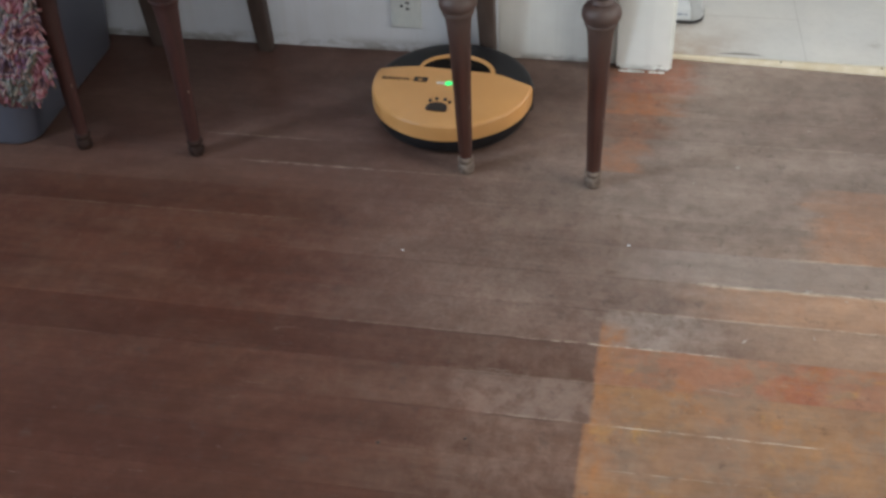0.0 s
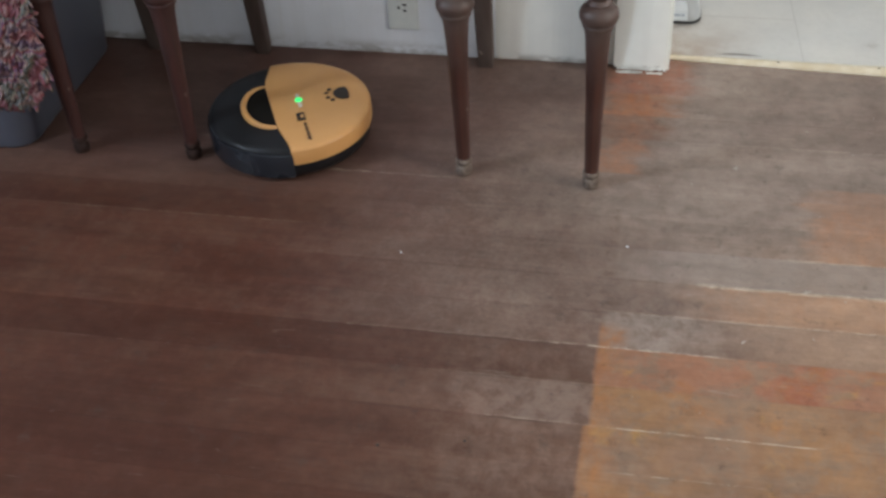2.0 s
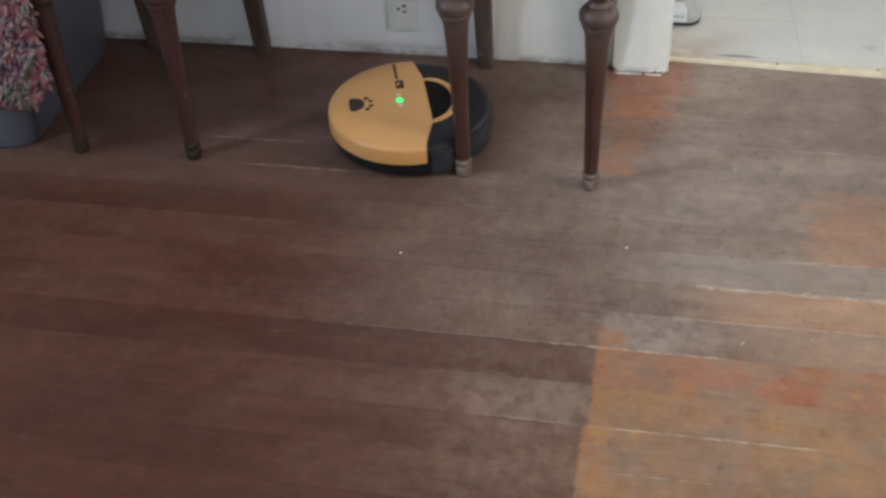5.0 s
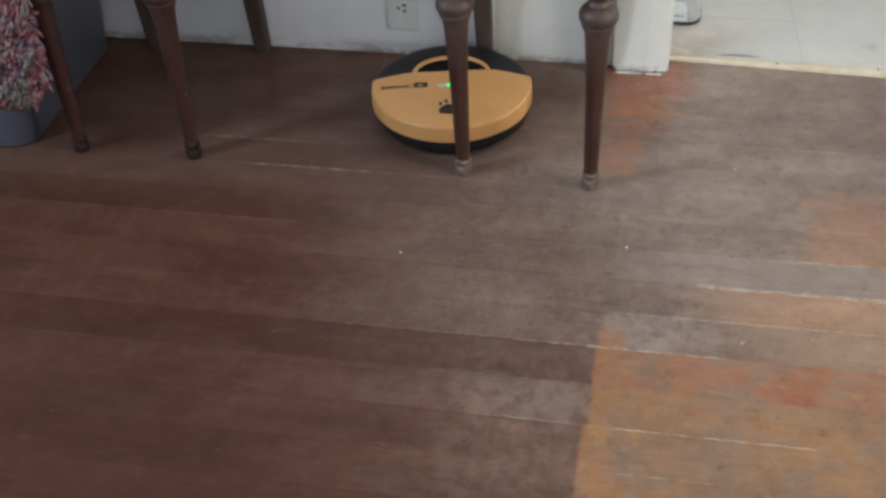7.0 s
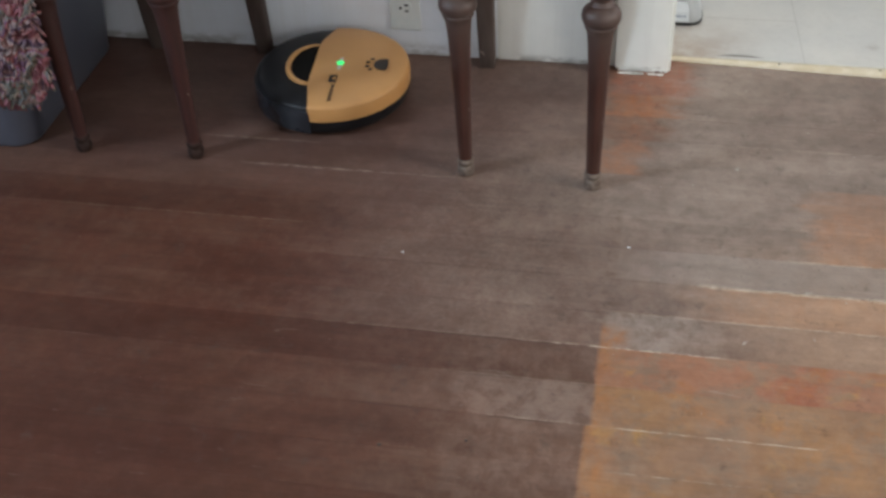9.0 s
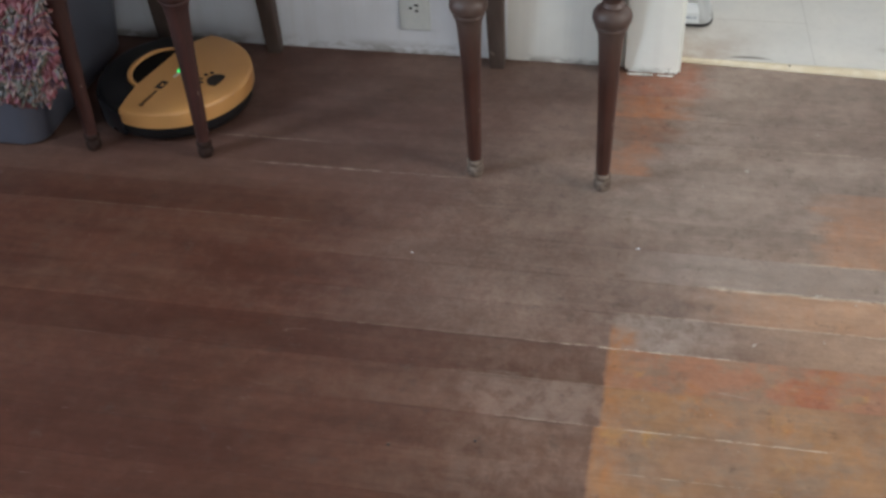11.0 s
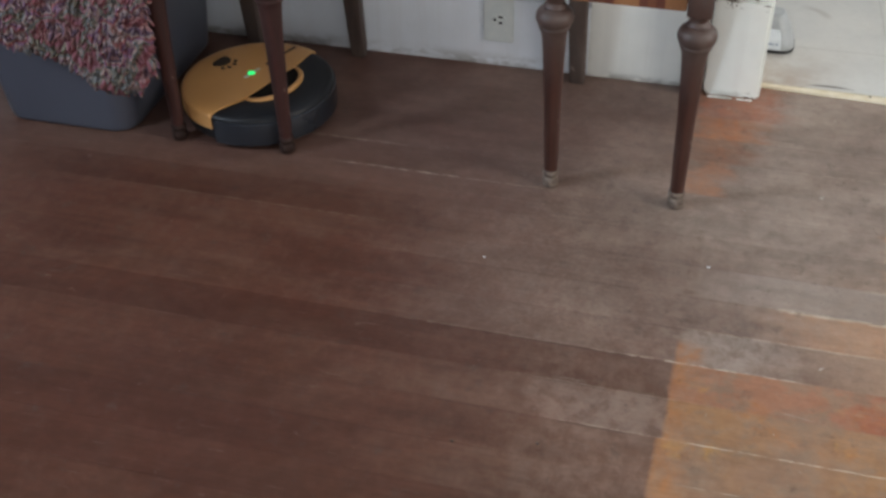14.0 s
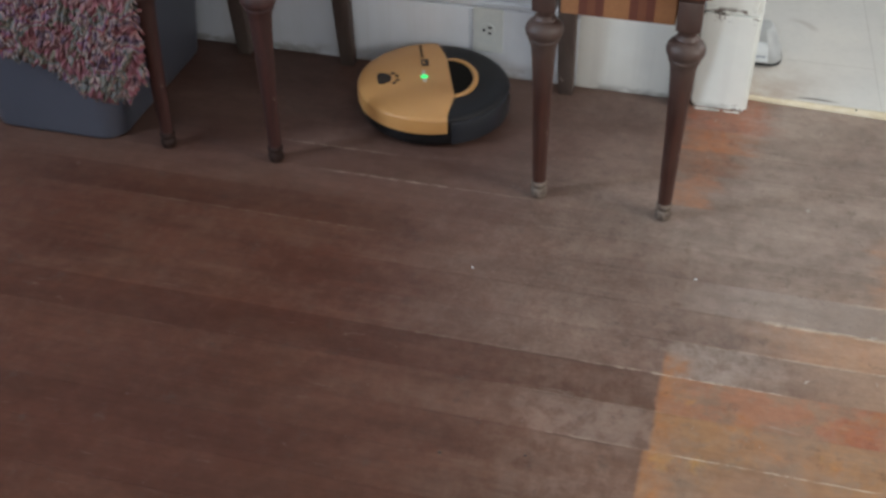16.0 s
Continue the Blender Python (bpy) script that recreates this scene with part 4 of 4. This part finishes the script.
def build_robot():
    ob = empty("robot_vacuum", pose(-0.4, 2.05, 0))
    # low black chassis
    part("chassis", lathe([(0.135, 0.006), (0.154, 0.008), (0.162, 0.016), (0.1655, 0.028), (0.1655, 0.046), (0.160, 0.050)], 72), M_BLACK, ob, "", 40)
    # black front half: bumper band and glossy top
    def half(r, chord, z):
        a = math.acos(chord / r)
        return [(x, y, z) for x, y in arc(r, -a, a, 48)]
    rings = [half(0.166, 0.005, 0.0505), half(0.166, 0.005, 0.052), half(0.167, 0.005, 0.066), half(0.1655, 0.005, 0.073), half(0.160, 0.005, 0.0778), half(0.150, 0.005, 0.080), half(0.12, 0.005, 0.0812)]
    part("top_shell", loft(rings), M_BLACK, ob, "black glossy top of the front half", 40)
    rings = [half(0.1655, BUMP, 0.012), half(0.1700, BUMP, 0.016), half(0.1708, BUMP, 0.040), half(0.1708, BUMP, 0.062), half(0.1695, BUMP, 0.0665), half(0.1665, BUMP, 0.068)]
    part("bumper", loft(rings), M_BUMPER, ob, "dark slate bumper band", 40)
    # yellow lid with a deep rounded skirt
    rings = []
    for r, z in ((0.1665, 0.043), (0.1698, 0.0445), (0.1700, 0.050), (0.1694, 0.072), (0.1686, 0.0762), (0.1668, 0.0788), (0.1632, 0.0802), (0.152, 0.0822), (0.132, 0.0845), (0.105, 0.0862)):
        rings.append([(x, y, z) for x, y in lid_outline(r)])
    part("lid", loft(rings), M_YELLOW, ob, "mustard yellow lid with a deep rounded skirt", 40)
    # handle: a bowed band over the black half
    bm = bmesh.new()
    n = 28
    rows = []
    for i in range(n + 1):
        a = -math.pi / 2 + math.pi * i / n
        c = math.cos(a)
        xo, yo = 0.036 + 0.0635 * c, 0.084 * math.sin(a)
        xi, yi = 0.036 + 0.052 * c, 0.073 * math.sin(a)
        h = 0.0825 + 0.0065 * c ** 0.5 if c > 0 else 0.0825
        rows.append([(xi, yi, 0.079), (xo, yo, 0.079), (xo, yo, h - 0.003), (xo * 0.8 + xi * 0.2, yo * 0.8 + yi * 0.2, h), (xo * 0.25 + xi * 0.75, yo * 0.25 + yi * 0.75, h), (xi, yi, h - 0.0025)])
    part("handle", loft(rows), M_YELLOW, ob, "bowed mustard yellow carrying handle", 40)
    # recess behind the handle: a flat black plate drawn for its shade
    pts = [(CHORD + 0.005 + 0.0480 * math.cos(t), 0.073 * math.sin(t)) for t in [(-math.pi / 2 + math.pi * i / 24) for i in range(25)]]
    part("handle_recess", prism(pts, 0.0825, 0.0845), M_HOLLOW, ob, "black plate for the shade in the hollow under the handle")
    # indicator lamp on its pale strip
    strip = part("light_strip", prism(rounded_rect(-0.0245, -0.0165, -0.021, 0.029, 0.0035, 4), 0.0864, 0.0876), M_PALE, ob, "pale strip under the indicator lamp")
    part("indicator_lamp", lathe([(0.0085, 0.0872), (0.008, 0.0886), (0.0045, 0.0894)], 20, None, -0.0205, 0.002), M_LED, strip, "glowing green indicator lamp", 40)
    # paw print
    paw = [(-0.1235, -0.014), (-0.1255, 0.004), (-0.1235, 0.024)]
    for i in range(19):
        a = math.pi * i / 18
        paw.append((-0.119 + 0.0255 * math.sin(a) ** 0.8, 0.005 + 0.0225 * math.cos(a)))
    part("paw_pad", prism(paw, 0.0855, 0.0877), M_PRINT, ob, "dark brown printed paw pad")
    for x, y in ((-0.0885, -0.0165), (-0.0805, -0.005), (-0.0805, 0.0125), (-0.0885, 0.0245)):
        part("paw_toe", prism([(x + 0.0052 * math.cos(2 * math.pi * i / 12), y + 0.0036 * math.sin(2 * math.pi * i / 12)) for i in range(12)], 0.0862, 0.0877), M_PRINT, ob)
    # maker's badge as a plain square with a paler patch, and its line of lettering as bars
    badge = part("badge", prism(rounded_rect(-0.0225, -0.0055, 0.050, 0.079, 0.002, 3), 0.0862, 0.0875), M_PRINT, ob, "dark brown printed square badge")
    part("badge_patch", prism(rounded_rect(-0.0195, -0.0135, 0.060, 0.070, 0.002, 3), 0.0874, 0.0880), M_YELLOW, badge)
    rng = random.Random(3)
    y = 0.089
    while y < 0.148:
        w = 0.0035 + 0.003 * rng.random()
        h = 0.0020 + 0.002 * rng.random()
        z = 0.0862 if math.hypot(0.018, y + w) < 0.135 else 0.0853
        part("lettering_bar", prism([(-0.018 - h, y), (-0.018 + h, y), (-0.018 + h, y + w), (-0.018 - h, y + w)], z - 0.001, z + 0.0014), M_FADE, ob)
        y += w + 0.0016
    # wheels and caster below
    for s in (-1, 1):
        bm = lathe([(0.028, -0.009), (0.032, -0.006), (0.032, 0.006), (0.028, 0.009)], 24)
        bmesh.ops.rotate(bm, cent=(0, 0, 0), matrix=Matrix.Rotation(radians(90), 3, "X"), verts=bm.verts)
        wh = part("wheel", bm, M_SLOT, ob, "", 40)
        wh.location = (0, s * 0.118, 0.032)
    bm = lathe([(0.010, -0.007), (0.0125, -0.005), (0.0125, 0.005), (0.010, 0.007)], 18)
    bmesh.ops.rotate(bm, cent=(0, 0, 0), matrix=Matrix.Rotation(radians(90), 3, "X"), verts=bm.verts)
    c = part("caster", bm, M_SLOT, ob, "", 40)
    c.location = (0.115, 0, 0.0125)
    tagged(ob, "round robot vacuum, mustard yellow lid and black front, green lamp lit", "robot vacuum")
    return ob


robot = build_robot()

# ---- crumbs on the floor ----
def build_crumb(x, y, s, mat, label):
    bm = bmesh.new()
    bmesh.ops.create_icosphere(bm, subdivisions=2, radius=1.0)
    for v in bm.verts:
        k = 1 + 0.35 * noise.noise(v.co * 1.7 + Vector((x * 9, y * 9, 0)))
        v.co = Vector((v.co.x * s * 1.3 * k, v.co.y * s * k, (v.co.z + 1) * s * 0.4 * k))
    ob = mesh_ob("crumb", bm, mat, 60)
    ob.location = (x, y, 0)
    tagged(ob, label, "crumb")



CRUMBS = [(-0.006, 1.651, 0.0022), (-0.360, 1.126, -0.0026), (-0.228, 1.153, -0.0022), (-0.417, 1.584, 0.0018)]
for x, y, s in CRUMBS:
    build_crumb(x, y, abs(s), M_PANEL if s > 0 else M_PRINT, "tiny pale crumb lying on the floorboards" if s > 0 else "tiny dark crumb lying on the floorboards")


# ---- floorboards: each a plank of its own, ends butted ----
def build_boards():
    rng = random.Random(21)
    k0 = int(math.floor((ROOM_F - BOARD_0) / BOARD))
    k = k0
    while BOARD_0 + k * BOARD < BOARD_END:
        y0 = max(BOARD_0 + k * BOARD, ROOM_F) + 0.00012
        y1 = min(BOARD_0 + (k + 1) * BOARD, BOARD_END) - 0.00012
        if y1 - y0 > 0.008:
            cuts = [ROOM_L]
            x = ROOM_L + 0.4 + 1.2 * rng.random()
            while x < ROOM_R - 0.3:
                if not -1.3 < x < 0.72:
                    cuts.append(x)
                x += 0.9 + 1.0 * rng.random()
            cuts.append(ROOM_R)
            for a, c in zip(cuts, cuts[1:]):
                dz = -0.0003 * rng.random()
                bm = bmesh.new()
                hx, hy, e = (c - a) / 2, (y1 - y0) / 2, 0.00005
                lo = [bm.verts.new((sx * hx, sy * hy, -0.019)) for sx, sy in ((-1, -1), (1, -1), (1, 1), (-1, 1))]
                mid = [bm.verts.new((sx * hx, sy * hy, -e)) for sx, sy in ((-1, -1), (1, -1), (1, 1), (-1, 1))]
                top = [bm.verts.new((sx * hx, sy * (hy - e), 0)) for sx, sy in ((-1, -1), (1, -1), (1, 1), (-1, 1))]
                for r, s in ((lo, mid), (mid, top)):
                    for i in range(4):
                        bm.faces.new((r[i], r[(i + 1) % 4], s[(i + 1) % 4], s[i]))
                bm.faces.new(top)
                me = bpy.data.meshes.new("plank")
                bm.to_mesh(me)
                bm.free()
                me.materials.append(M_FLOOR)
                ob = new("plank", me)
                ob.parent = floor_ob
                ob.location = ((a + c) / 2, (y0 + y1) / 2, dz)
        k += 1


build_boards()


def motions():
    # robot: seconds, x, y, heading of its black front
    rows = [
        (0.0, -0.402, 2.045, 86.2), (0.5, -0.401, 2.041, 139.9), (1.0, -0.444, 2.037, 195.0), (1.5, -0.577, 1.985, 202.0),
        (2.0, -0.720, 1.929, 205.7), (2.5, -0.721, 1.932, 232.4), (3.0, -0.721, 1.934, 286.6), (3.5, -0.687, 1.920, 340.4),
        (4.0, -0.563, 1.920, 361.7), (4.2, -0.509, 1.924, 361.6), (4.6, -0.492, 1.935, 366.0), (5.2, -0.455, 1.985, 385.0),
        (5.8, -0.412, 2.035, 405.0), (6.3, -0.398, 2.048, 423.0), (6.5, -0.398, 2.049, 438.0), (7.0, -0.398, 2.049, 461.0),
        (7.5, -0.431, 2.071, 500.6), (8.0, -0.440, 2.070, 523.5), (8.5, -0.565, 2.090, 540.5), (8.7, -0.613, 2.092, 545.5),
        (9.3, -0.735, 2.080, 543.0), (10.1, -0.895, 2.045, 536.0), (10.8, -0.988, 2.025, 531.2), (11.0, -1.032, 2.018, 525.9),
        (11.5, -1.038, 2.025, 531.4), (12.0, -1.042, 2.014, 561.9), (12.5, -1.033, 2.008, 615.7), (13.0, -1.033, 1.990, 632.5),
        (13.5, -1.022, 1.966, 660.7), (14.0, -1.022, 1.975, 700.3), (14.5, -1.017, 1.974, 715.2), (15.0, -0.915, 2.019, 739.4),
        (15.5, -0.772, 2.063, 739.7), (16.0, -0.632, 2.107, 740.2),
    ]
    walk(robot, [(t, pose(x, y, 0, 0, 0, a)) for t, x, y, a in rows])


motions()
